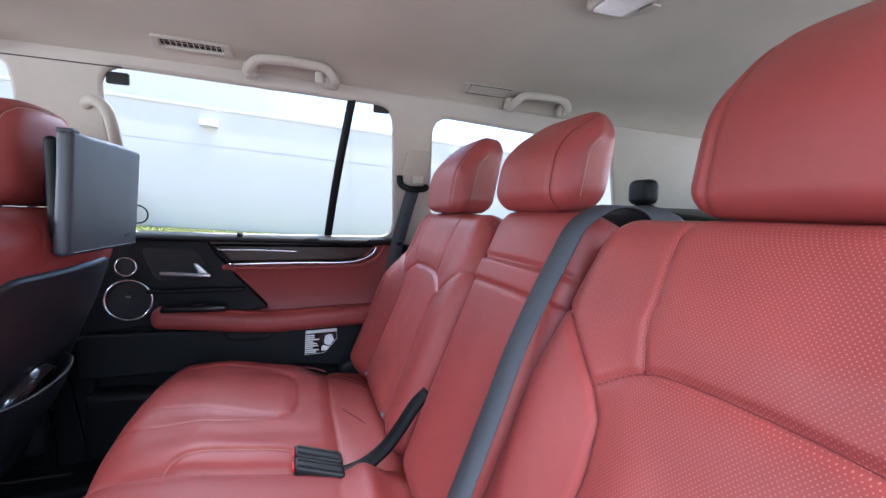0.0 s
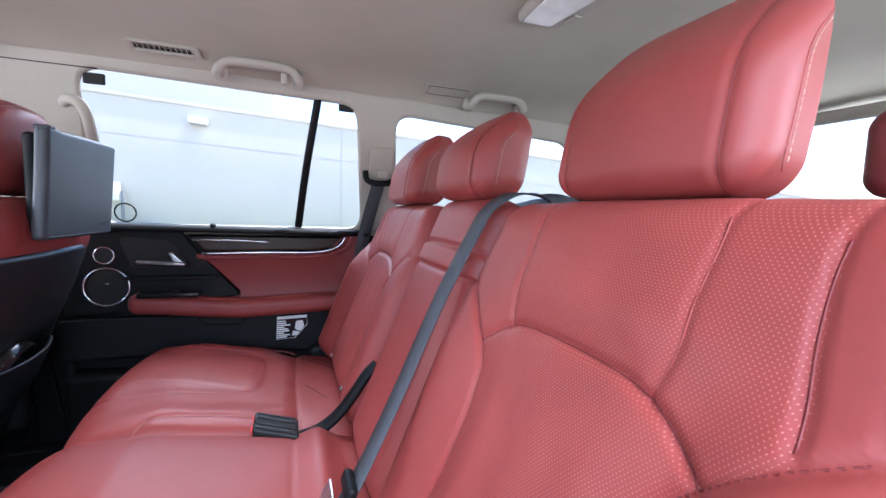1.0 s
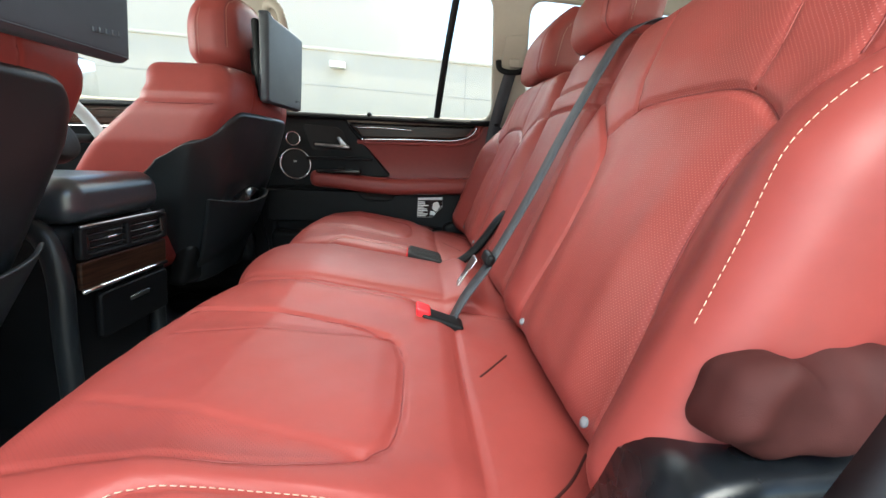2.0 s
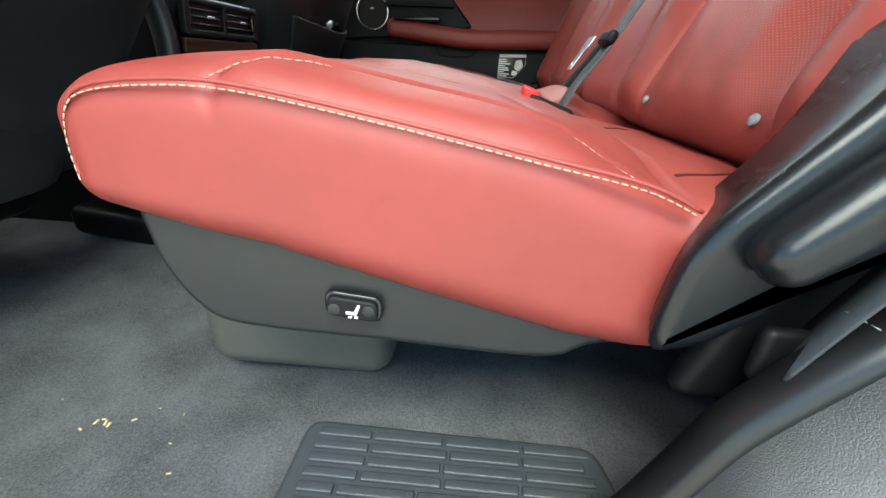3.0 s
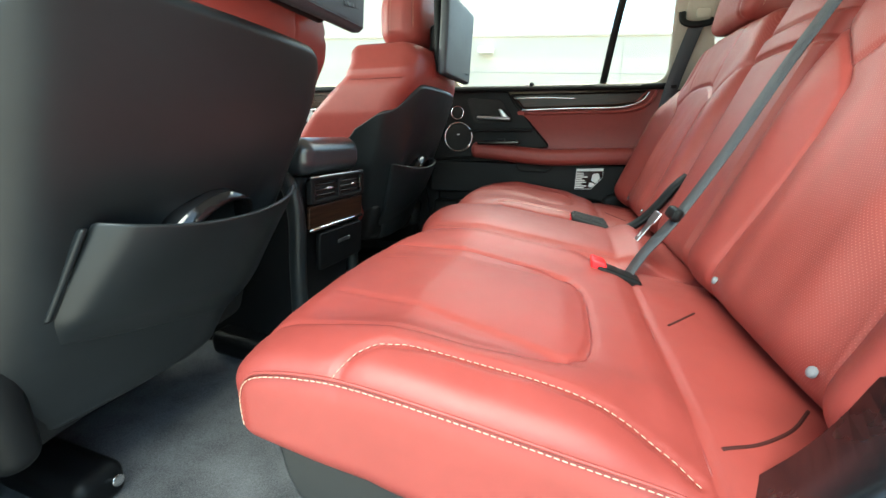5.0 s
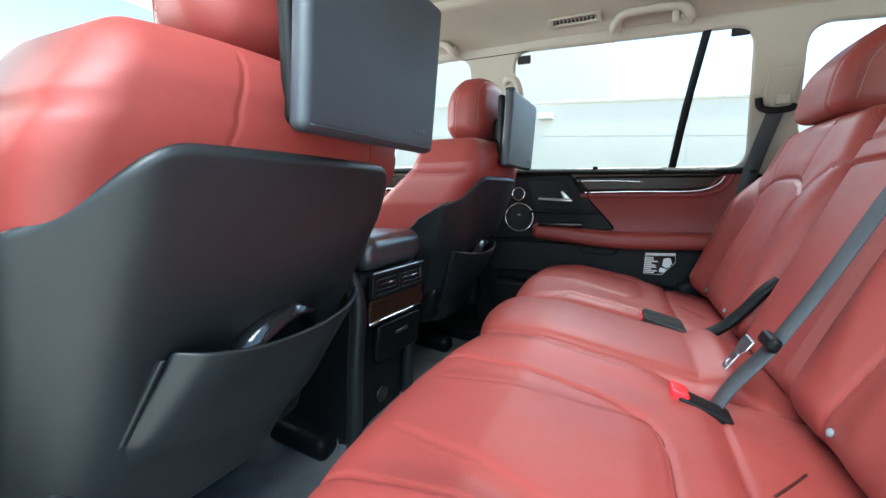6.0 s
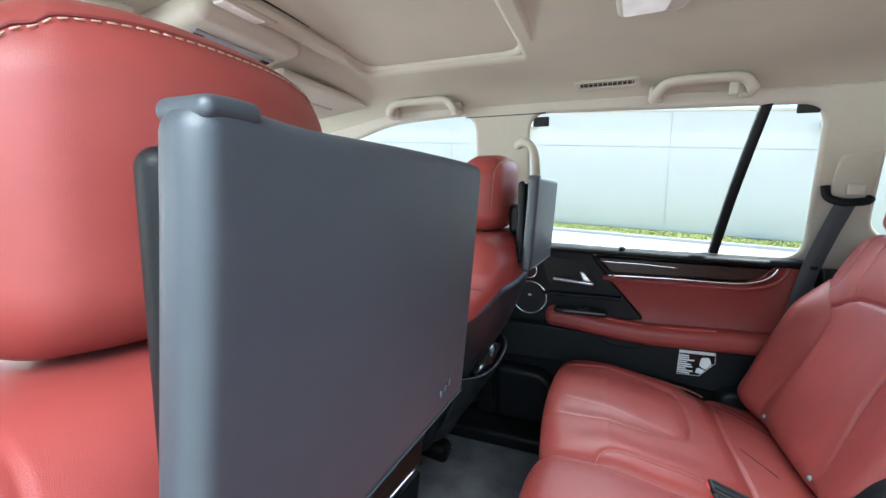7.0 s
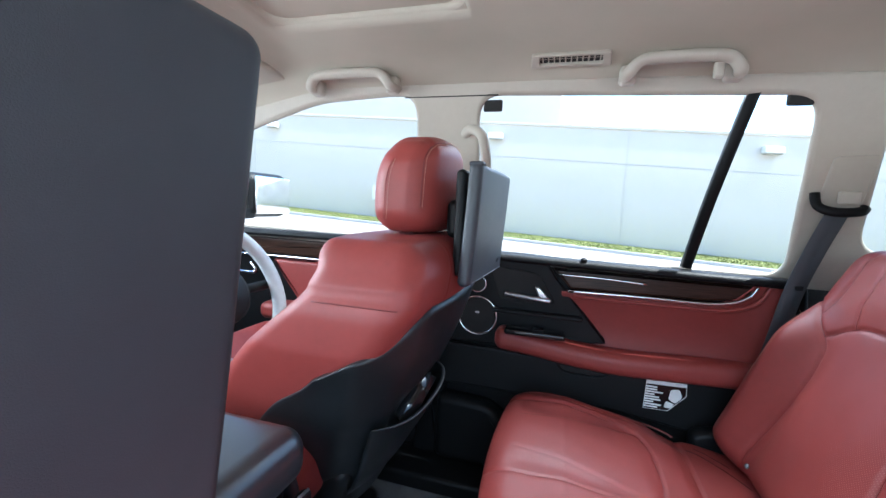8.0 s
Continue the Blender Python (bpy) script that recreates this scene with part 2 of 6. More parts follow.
def sweep(path, profile, up=(0, 0, 1), closed=False):
    """A closed profile (side, up) carried along a path."""
    P = np.array(path, float)
    n, m = len(P), len(profile)
    V, F = [], []
    up = np.array(up, float)
    for i in range(n):
        if closed:
            t = P[(i + 1) % n] - P[i - 1]
        else:
            t = P[min(i + 1, n - 1)] - P[max(i - 1, 0)]
        t = t / max(np.linalg.norm(t), 1e-9)
        s = np.cross(t, up)
        s = s / max(np.linalg.norm(s), 1e-9)
        w = np.cross(s, t)
        for a, b in profile:
            V.append(P[i] + s * a + w * b)
    for i in range(n if closed else n - 1):
        k = (i + 1) % n
        for j in range(m):
            l = (j + 1) % m
            F.append([i * m + j, i * m + l, k * m + l, k * m + j])
    if not closed:
        F.append(list(range(m - 1, -1, -1)))
        F.append([(n - 1) * m + j for j in range(m)])
    return np.array(V), F


def circle(r, n=10, ry=None):
    return [(r * math.cos(2 * math.pi * k / n), (ry or r) * math.sin(2 * math.pi * k / n)) for k in range(n)]


def strap_profile(w, t):
    return [(-w / 2, -t / 2), (w / 2, -t / 2), (w / 2, t / 2), (-w / 2, t / 2)]


def round_poly(poly, r, n=5):
    """A polygon with its corners rounded."""
    P = [np.array(p, float) for p in poly]
    out = []
    for i, b in enumerate(P):
        a, c = P[i - 1], P[(i + 1) % len(P)]
        ra = min(r, 0.45 * np.linalg.norm(a - b), 0.45 * np.linalg.norm(c - b))
        p, q = b + (a - b) / np.linalg.norm(a - b) * ra, b + (c - b) / np.linalg.norm(c - b) * ra
        for t in np.linspace(0, 1, n):
            out.append((1 - t) ** 2 * p + 2 * t * (1 - t) * b + t * t * q)
    return np.array(out)


def inset(poly, d):
    P = np.array(poly, float)
    area = 0.5 * np.sum(P[:, 0] * np.roll(P[:, 1], -1) - np.roll(P[:, 0], -1) * P[:, 1])
    e = np.roll(P, -1, 0) - P
    nrm = np.stack([-e[:, 1], e[:, 0]], 1) * (1 if area > 0 else -1)
    nrm /= np.maximum(np.linalg.norm(nrm, axis=1, keepdims=True), 1e-9)
    v = nrm + np.roll(nrm, 1, 0)
    v /= np.maximum(np.linalg.norm(v, axis=1, keepdims=True), 1e-9)
    return P + v * d


def plate(poly, thick, bevel, place, steps=3):
    """A flat plate with a rounded front edge. place(a, b, depth) -> point; depth 0 is the back, thick the front."""
    P = np.array(poly, float)
    rings = [(P, 0.0)]
    for j in range(steps + 1):
        a = math.pi / 2 * j / steps
        rings.append((inset(P, bevel * (1 - math.cos(a))), thick - bevel + bevel * math.sin(a)))
    rings.append((inset(P, bevel * 1.12 + 0.0006), thick))
    n = len(P)
    V = [place(a, b, d) for ring, d in rings for a, b in ring]
    F = []
    for k in range(len(rings) - 1):
        for j in range(n):
            l = (j + 1) % n
            F.append([k * n + j, k * n + l, (k + 1) * n + l, (k + 1) * n + j])
    F.append([(len(rings) - 1) * n + j for j in range(n)])
    F.append(list(range(n - 1, -1, -1)))
    V = np.array(V, float)
    # keep the faces turned outwards
    a, b, c = V[F[-2][0]], V[F[-2][1]], V[F[-2][2]]
    nv = sum((np.cross(V[F[-2][i]] - V[F[-2][0]], V[F[-2][(i + 1) % n]] - V[F[-2][0]]) for i in range(1, n - 1)), np.zeros(3))
    if nv @ (np.array(place(0, 0, 1), float) - np.array(place(0, 0, 0), float)) < 0:
        F = [q[::-1] for q in F]
    return V, F


def pierced(outline, holes, thick, bevel, place):
    """A plate with openings right through it."""
    cu = bpy.data.curves.new("cut", "CURVE")
    cu.dimensions, cu.fill_mode = "2D", "BOTH"
    cu.extrude, cu.bevel_depth, cu.bevel_resolution = max(thick / 2 - bevel, 0.0005), bevel, 2
    for ring in [inset(outline, bevel)] + [inset(h, -bevel) for h in holes]:
        sp = cu.splines.new("POLY")
        sp.points.add(len(ring) - 1)
        for k, p in enumerate(ring):
            sp.points[k].co = (p[0], p[1], 0, 1)
        sp.use_cyclic_u = True
    ob = bpy.data.objects.new("cut", cu)
    me = bpy.data.meshes.new_from_object(ob)
    V = np.array([place(v.co.x, v.co.y, v.co.z + thick / 2) for v in me.vertices])
    F = [list(p.vertices) for p in me.polygons]
    bpy.data.objects.remove(ob)
    bpy.data.meshes.remove(me)
    bpy.data.curves.remove(cu)
    return V, F


def disc(center, normal, r, thick, n=28, dome=0.0):
    """A round plate with a soft edge, standing on center along normal."""
    z = Vector(normal).normalized()
    q = z.to_track_quat("Z", "Y").to_matrix()
    rings = [(r, 0), (r, thick * 0.6), (r * 0.96, thick * 0.95), (r * 0.85, thick), (r * 0.5, thick + dome * 0.8), (r * 0.1, thick + dome)]
    V, F = [], []
    for rr, h in rings:
        for k in range(n):
            a = 2 * math.pi * k / n
            V.append(Vector(center) + q @ Vector((rr * math.cos(a), rr * math.sin(a), h)))
    for k in range(len(rings) - 1):
        for j in range(n):
            l = (j + 1) % n
            F.append([k * n + j, k * n + l, (k + 1) * n + l, (k + 1) * n + j])
    F.append([(len(rings) - 1) * n + j for j in range(n)])
    return np.array([tuple(p) for p in V]), F


def ring(center, normal, r, tube, n=36, squash=1.0):
    z = Vector(normal).normalized()
    q = z.to_track_quat("Z", "Y").to_matrix()
    P = [tuple(Vector(center) + q @ Vector((r * math.cos(2 * math.pi * k / n), r * squash * math.sin(2 * math.pi * k / n), 0))) for k in range(n)]
    return sweep(P, circle(tube, 8), up=tuple(z), closed=True)


def stitches(path, lift=(0, 0, 0), length=0.0045, gap=0.0022, r=0.0005):
    """Short threads laid end to end along a path."""
    P = np.array(path, float) + np.array(lift)
    seg = np.linalg.norm(np.diff(P, axis=0), axis=1)
    s = np.concatenate([[0], np.cumsum(seg)])
    items, d = [], 0.0
    at = lambda x: np.array([np.interp(x, s, P[:, k]) for k in range(3)])
    while d + length < s[-1]:
        a, b = at(d), at(d + length)
        items.append(sweep([a, (a + b) / 2, b], circle(r, 4), up=(0.3, 0.5, 0.8)))
        d += length + gap
    return merged(*items)


def near_line(a, b, line):
    """Distance of the points (a, b) from a broken line."""
    best = np.full(a.shape, 1e9)
    for (x0, y0), (x1, y1) in zip(line[:-1], line[1:]):
        dx, dy = x1 - x0, y1 - y0
        t = np.clip(((a - x0) * dx + (b - y0) * dy) / (dx * dx + dy * dy), 0, 1)
        best = np.minimum(best, np.hypot(a - x0 - t * dx, b - y0 - t * dy))
    return best


def inside(a, b, poly):
    res = np.zeros(a.shape, bool)
    for i in range(len(poly)):
        x0, y0 = poly[i - 1]
        x1, y1 = poly[i]
        cross = ((y0 > b) != (y1 > b))
        xi = (x1 - x0) * (b - y0) / ((y1 - y0) if y1 != y0 else 1e-9) + x0
        res ^= cross & (a < xi)
    return res


def step(x, lo, hi):
    t = np.clip((x - lo) / (hi - lo), 0, 1)
    return t * t * (3 - 2 * t)


def mesh_normals(V, F):
    N = np.zeros_like(V)
    for q in F:
        a, b, c = V[q[0]], V[q[1]], V[q[2]]
        n = np.cross(b - a, c - a)
        if len(q) == 4:
            n = n + np.cross(c - a, V[q[3]] - a)
        for i in q:
            N[i] += n
    return N / np.maximum(np.linalg.norm(N, axis=1, keepdims=True), 1e-12)


def split_parts(V, F, which, names, parent):
    """Splits one sewn cover into panels that keep the normals of the whole. names: {key: (name, material, label)}"""
    N = mesh_normals(V, F)
    made = {}
    for key, (name, mat, label) in names.items():
        faces = [q for q, w in zip(F, which) if w == key]
        if not faces:
            continue
        used = sorted({i for q in faces for i in q})
        back = {o: k for k, o in enumerate(used)}
        made[key] = mesh_ob(name, V[used], [[back[i] for i in q] for q in faces], mat, parent, True, label, N[used])
    return made


def bent_slab(path, widths, y0, y1, r, n=26, k=5):
    """A rounded slab that follows a path in the x-z plane, between two values of y."""
    P = smooth_path([(a, b, 0) for a, b in path], 10)[:, :2]
    seg = np.concatenate([[0], np.cumsum(np.linalg.norm(np.diff(P, axis=0), axis=1))])
    L = seg[-1]
    T = np.gradient(P, seg, axis=0)
    T /= np.linalg.norm(T, axis=1, keepdims=True)

    def warp(Q):
        s = np.clip(Q[:, 0], 0, L)
        c = np.c_[np.interp(s, seg, P[:, 0]), np.interp(s, seg, P[:, 1])]
        t = np.c_[np.interp(s, seg, T[:, 0]), np.interp(s, seg, T[:, 1])]
        w = np.interp(s / L, np.linspace(0, 1, len(widths)), widths)
        over = Q[:, 0] - s
        q = Q[:, 1] * w
        return np.c_[c[:, 0] + t[:, 0] * over - t[:, 1] * q, Q[:, 2], c[:, 1] + t[:, 1] * over + t[:, 0] * q]
    V, F = rbox((L / 2, 0, (y0 + y1) / 2), (L, 1.0, abs(y1 - y0)), r, (n, 8, 2), k)
    # the rounded rim is sized for the true width
    wm = float(np.mean(widths))
    V2, F2 = rbox((L / 2, 0, (y0 + y1) / 2), (L, wm, abs(y1 - y0)), min(r, wm * 0.48), (n, 8, 2), k)
    V2 = V2.copy()
    V2[:, 1] /= wm
    return warp(V2), F2

# ---- the cabin ----
# x runs to the rear of the car, y to its left side, z up; the carpet lies at z = 0
MID = 0.69


def side_y(z):
    """Inner face of the left side above the belt line."""
    return 1.515 - 0.34 * (z - 0.72)


def left_wall(a, b, d):
    return (a, side_y(b) + 0.02 - d, b)


def right_wall(a, b, d):
    return (a, 2 * MID - side_y(b) - 0.02 + d, b)


# floor pan with carpet
def floor_warp(P):
    P = P.copy()
    x, y = P[:, 0], P[:, 1]
    tunnel = 0.05 * (1 - step(np.abs(y - MID), 0.10, 0.22)) * (1 - step(x, -0.45, -0.3))
    roll = 0.012 * np.sin(7 * x + 2) * np.sin(5 * y + 1)
    top = P[:, 2] > -0.02
    P[:, 2] += np.where(top, tunnel + roll, 0)
    return P


solo("floor", rbox((0.0, MID, -0.04), (4.2, 1.86, 0.08), 0.01, (90, 60, 1), 2, floor_warp), carpet,
     "charcoal grey carpet over the cabin floor", "floor", kind="structure")

# headliner with the sunroof opening
ROOF = [(1.385, 1.166), (1.372, 1.174), (1.345, 1.192), (1.29, 1.215), (1.20, 1.232), (1.085, 1.243), (0.9, 1.256), (MID, 1.262)]


def headliner_shape():
    half = smooth_path(ROOF, 4)
    prof = [tuple(p) for p in half] + [(2 * MID - y, z) for y, z in reversed(half[:-1])]
    xs = sorted(set([-1.38, -1.3, -1.2, -1.12, -0.93, -0.905, -0.46, -0.435] + list(np.round(np.linspace(-1.05, 1.95, 31), 3))))
    ys = [p[0] for p in prof]
    V, F = [], []
    for x in xs:
        drop = 0.05 * max(0, (x - 1.0)) ** 2 + 0.13 * max(0, (-0.95 - x)) ** 1.0
        for y, z in prof:
            V.append((x, y, z - drop))
    m = len(prof)
    for i in range(len(xs) - 1):
        for j in range(m - 1):
            cx, cy = (xs[i] + xs[i + 1]) / 2, (ys[j] + ys[j + 1]) / 2
            if -0.905 < cx < -0.46 and 2 * MID - 1.085 < cy < 1.085:
                continue
            F.append([i * m + j, i * m + j + 1, (i + 1) * m + j + 1, (i + 1) * m + j])
    return V, F


roof = solo("ceiling", headliner_shape(), headliner, "beige woven headliner with soft curved edges", "ceiling", kind="structure")
sol = roof.modifiers.new("thickness", "SOLIDIFY")
sol.thickness, sol.offset = 0.03, 1.0
# out of view; its side edges are placed to block sun from floor and mat
solo("roof_skin", rbox((0.4, 0.672, 1.36), (3.3, 1.604, 0.03), 0.01), plain("white_body_paint", (0.8, 0.8, 0.8), 0.2), "white painted steel roof of the car", "roof", kind="structure")

# sunroof: rim, shade
sr = thing("sunroof", (-0.68, MID, 1.27), "sunroof with its beige shade closed", "sunroof")
part("shade", rbox((-0.68, MID, 1.283), (0.58, 0.95, 0.012), 0.004, (10, 20, 1), 3, lambda P: np.c_[P[:, 0], P[:, 1], P[:, 2] - 0.02 * (np.abs(P[:, 1] - MID) / 0.395) ** 2]), headliner, sr, "beige fabric sliding shade")
hole = round_poly([(-0.90, 0.30), (-0.465, 0.30), (-0.465, 1.08), (-0.90, 1.08)], 0.05, 6)
outer = round_poly([(-0.945, 0.255), (-0.42, 0.255), (-0.42, 1.125), (-0.945, 1.125)], 0.07, 6)
part("rim", pierced(outer, [hole], 0.022, 0.010, lambda a, b, d: (a, b, 1.2665 - 0.02 * (abs(b - MID) / 0.395) ** 2 + d - 0.001)), headliner, sr, "beige moulded rim round the opening")
part("seal", sweep(smooth_path([(*p, 1.276) for p in round_poly([(-0.90, 0.30), (-0.465, 0.30), (-0.465, 1.08), (-0.90, 1.08)], 0.05, 5)], 2, True), strap_profile(0.003, 0.003), closed=True), dark_line, sr, "dark rubber seal")

# left side: trim with the window openings
WIN_REAR = round_poly([(-0.503, 0.735), (0.297, 0.728), (0.258, 1.141), (-0.488, 1.160)], 0.055, 7)
WIN_FRONT = round_poly([(-1.66, 0.775), (-0.69, 0.755), (-0.668, 1.168), (-0.98, 1.152), (-1.27, 1.075)], 0.06, 7)
WIN_QUARTER = round_poly([(0.425, 0.80), (1.25, 0.80), (1.12, 1.09), (0.395, 1.128)], 0.06, 7)


def side_outline():
    return [(1.95, 0.70), (1.90, 1.15), (-0.60, 1.20), (-1.0, 1.20), (-1.36, 1.16), (-2.0, 0.80), (-2.0, 0.70)]


wl = pierced(side_outline(), [WIN_REAR, WIN_FRONT, WIN_QUARTER], 0.022, 0.009, left_wall)
solo("wall_left", wl, cream, "beige pillar trim round the side windows", "wall trim", kind="structure")
wr_outline = [(-2.0, 0.70), (-0.56, 0.70), (-0.50, 1.14), (0.30, 1.135), (0.37, 0.70), (1.95, 0.70), (1.90, 1.20), (-1.0, 1.20), (-1.36, 1.16), (-2.0, 0.80)]
wr = pierced(wr_outline, [WIN_FRONT, WIN_QUARTER], 0.022, 0.009, right_wall)
solo("wall_right", wr, cream, "beige pillar trim round the open rear doorway", "wall trim", kind="structure")
# lower sides, firewall and tail, which close the cabin
solo("wall_left_lower", rbox((0.0, 1.60, 0.35), (4.1, 0.05, 0.72), 0.01), black_plastic, "black inner side of the body below the windows", "wall", kind="structure")
solo("wall_right_front", rbox((-1.32, -0.20, 0.35), (1.50, 0.05, 0.72), 0.01), black_plastic, "black inner side of the front doorway", "wall", kind="structure")
solo("wall_right_rear", rbox((1.22, -0.20, 0.35), (1.66, 0.05, 0.72), 0.01), black_plastic, "black inner side of the load space", "wall", kind="structure")
solo("wall_front", rbox((-2.05, MID, 0.36), (0.06, 1.86, 0.80), 0.01), black_plastic, "black bulkhead under the windscreen", "wall", kind="structure")
tail = pierced([(-0.2, 0.0), (1.58, 0.0), (1.50, 0.72), (1.36, 1.2), (0.02, 1.2), (-0.12, 0.72)], [round_poly([(-0.02, 0.86), (1.40, 0.86), (1.30, 1.16), (0.08, 1.16)], 0.07, 6)], 0.05, 0.015, lambda a, b, d: (2.02 - 0.22 * max(0, b - 0.7) - d, a, b))
solo("wall_rear", tail, cream, "beige tailgate trim round the rear window", "tailgate", kind="structure")


# window panes
def pane(name, ring2d, place, label):
    V = np.array([place(a, b, 0.0) for a, b in ring2d] + [place(a, b, 0.004) for a, b in ring2d])
    n = len(ring2d)
    F = [list(range(n)), [n + j for j in range(n - 1, -1, -1)]] + [[j, n + j, n + (j + 1) % n, (j + 1) % n] for j in range(n)]
    ob = solo(name, (V, F), glass, label, "window", kind="structure", smooth=False)
    ob.visible_shadow = False
    return ob


wider = lambda w: inset(w, -0.012)
pane("window_1", wider(WIN_REAR), lambda a, b, d: (a, side_y(b) + 0.019 - d, b), "clear glass of the left rear door window")
pane("window_2", wider(WIN_FRONT), lambda a, b, d: (a, side_y(b) + 0.019 - d, b), "clear glass of the left front door window")
pane("window_3", wider(WIN_QUARTER), lambda a, b, d: (a, side_y(b) + 0.019 - d, b), "clear glass of the left quarter window")
pane("window_4", wider(WIN_FRONT), lambda a, b, d: (a, 2 * MID - side_y(b) - 0.019 + d, b), "clear glass of the right front door window")
pane("window_5", wider(WIN_QUARTER), lambda a, b, d: (a, 2 * MID - side_y(b) - 0.019 + d, b), "clear glass of the right quarter window")
pane("window_6", round_poly([(-0.04, 0.84), (1.42, 0.84), (1.32, 1.18), (0.06, 1.18)], 0.05), lambda a, b, d: (2.02 - 0.22 * max(0, b - 0.7) - d - 0.01, a, b), "clear glass of the tailgate window")
pane("windscreen", round_poly([(-0.15, 0.0), (1.53, 0.0), (1.36, 1.0), (0.02, 1.0)], 0.04), lambda a, b, d: (-2.02 + 0.66 * b, a, 0.77 + 0.385 * b + d), "clear windscreen glass")

# window divider, gap in the glass of the rear door and the dark corner blocks
solo("window_divider", merged(sweep(smooth_path([(0.075, side_y(0.725) + 0.014, 0.725), (0.1, side_y(0.93) + 0.014, 0.93), (0.138, side_y(1.17) + 0.014, 1.17)], 4), [(-0.013, -0.01), (0.013, -0.01), (0.011, 0.012), (-0.011, 0.012)], up=(0, -1, 0.3))),
     black_plastic, "black upright bar dividing the door window", "window bar", kind="structure")
for px in (-0.455, 0.225):
    solo("window_corner", rbox((px, side_y(1.135) + 0.010, 1.135), (0.05, 0.012, 0.03), 0.005), dark_line, "small black corner block of the door window", "window block", kind="structure")
solo("window_seal", sweep(smooth_path([(p[0], side_y(p[1]) + 0.013, p[1]) for p in inset(WIN_REAR, -0.008)], 2, True), strap_profile(0.01, 0.012), up=(0, -1, 0.3), closed=True), rubber, "thin black rubber seal round the door window", "seal", kind="structure")


# ---- left rear door ----
def on_door(a, b, d):
    return (a, 1.525 - d, b)


DARK_TRI = [(-0.60, 0.73), (-0.285, 0.712), (-0.262, 0.672), (-0.105, 0.492), (-0.17, 0.485), (-0.42, 0.452), (-0.60, 0.44)]
door = thing("door_1", (-0.15, 1.53, 0.05), "black, red and wood rear door lining, closed", "car door", kind="structure")
part("door_body", plate(round_poly([(-0.64, 0.02), (0.36, 0.02), (0.40, 0.30), (0.36, 0.715), (-0.64, 0.735)], 0.03), 0.03, 0.012, lambda a, b, d: (a, 1.556 - d, b)), black_plastic, door, "black moulded door base")
part("upper_panel", pierced(round_poly(DARK_TRI, 0.006, 3), [], 0.022, 0.006, on_door), charcoal, door, "charcoal panel round the speakers and handle")
part("sill_cap", sweep([(x, 1.50, 0.727 - 0.018 * (x + 0.6) ) for x in np.linspace(-0.6, 0.32, 12)], [(-0.03, -0.012), (0.028, -0.012), (0.03, -0.002), (0.02, 0.008), (-0.025, 0.012)]), black_plastic, door, "black capping under the window")
part("lock_knob", disc((-0.19, 1.485, 0.722), (0, -0.2, 1), 0.009, 0.014, 14, 0.003), black_plastic, door)
wood_poly = [(-0.272, 0.700), (0.236, 0.695), (0.225, 0.672), (0.195, 0.655), (0.13, 0.646), (-0.22, 0.643)]
part("wood_strip", plate(round_poly(wood_poly, 0.006, 3), 0.024, 0.006, on_door), wood, door, "dark gloss wood inlay")
part("upper_chrome", sweep(smooth_path([(-0.255, 1.497, 0.683), (-0.13, 1.496, 0.682), (-0.02, 1.497, 0.676)], 6), circle(0.0035, 6)), chrome, door, "thin chrome line in the wood")
part("lower_chrome", sweep(smooth_path([(-0.225, 1.497, 0.637), (-0.03, 1.496, 0.640), (0.12, 1.496, 0.639), (0.185, 1.496, 0.648), (0.222, 1.497, 0.668), (0.238, 1.498, 0.694)], 6), circle(0.005, 8)), chrome, door, "chrome line curving up at its end")


def hollow(P):
    """The leather panel is dished between the wood strip and the armrest, and climbs at its rear end."""
    a, y, b = P[:, 0], P[:, 1], P[:, 2]
    t = np.clip((b - 0.435) / 0.20, 0, 1)
    dish = 0.020 * np.sin(math.pi * t ** 0.8) * (1 - 0.6 * step(a, 0.22, 0.33))
    return np.c_[a, y + np.where(y < 1.53, dish, 0), b + 0.085 * step(a, 0.15, 0.27) * step(b, 0.50, 0.632)]


part("red_panel", rbox((0.0425, 1.530, 0.533), (0.575, 0.062, 0.204), 0.006, (30, 2, 24), 2, hollow), red, door, "dished red leather door panel")
part("red_piping", sweep(smooth_path([(-0.215, 1.494, 0.624), (0.12, 1.493, 0.624), (0.2, 1.493, 0.634), (0.245, 1.493, 0.66), (0.268, 1.494, 0.71)], 6), circle(0.006, 8)), red, door)


def arm_warp(P):
    P = P.copy()
    a = P[:, 0]
    P[:, 2] += 0.025 * step(-a, 0.05, 0.42) + 0.004 * np.sin(a * 9)
    P[:, 1] += 0.012 * step(a, 0.05, 0.3)
    return P


part("armrest", rbox((-0.052, 1.484, 0.455), (0.746, 0.085, 0.064), 0.026, (30, 3, 3), 5, arm_warp), red, door, "padded red leather armrest")
part("switch_panel", rbox((-0.31, 1.462, 0.512), (0.17, 0.055, 0.016), 0.006, (4, 2, 1)), gloss_black, door, "gloss black window switch panel")
part("window_switch", rbox((-0.30, 1.455, 0.523), (0.03, 0.022, 0.008), 0.003), charcoal, door)
part("pull_recess", plate(round_poly([(-0.245, 0.435), (-0.222, 0.395), (-0.115, 0.394), (-0.085, 0.43)], 0.012), 0.012, 0.005, lambda a, b, d: (a, 1.5055 - 0.3 * d, b)), dark_line, door, "dark hand pull recess")
part("pull_lip", sweep(smooth_path([(-0.245, 1.501, 0.428), (-0.225, 1.501, 0.398), (-0.17, 1.501, 0.392), (-0.112, 1.501, 0.396), (-0.085, 1.501, 0.425)], 5), circle(0.004, 6)), black_plastic, door)
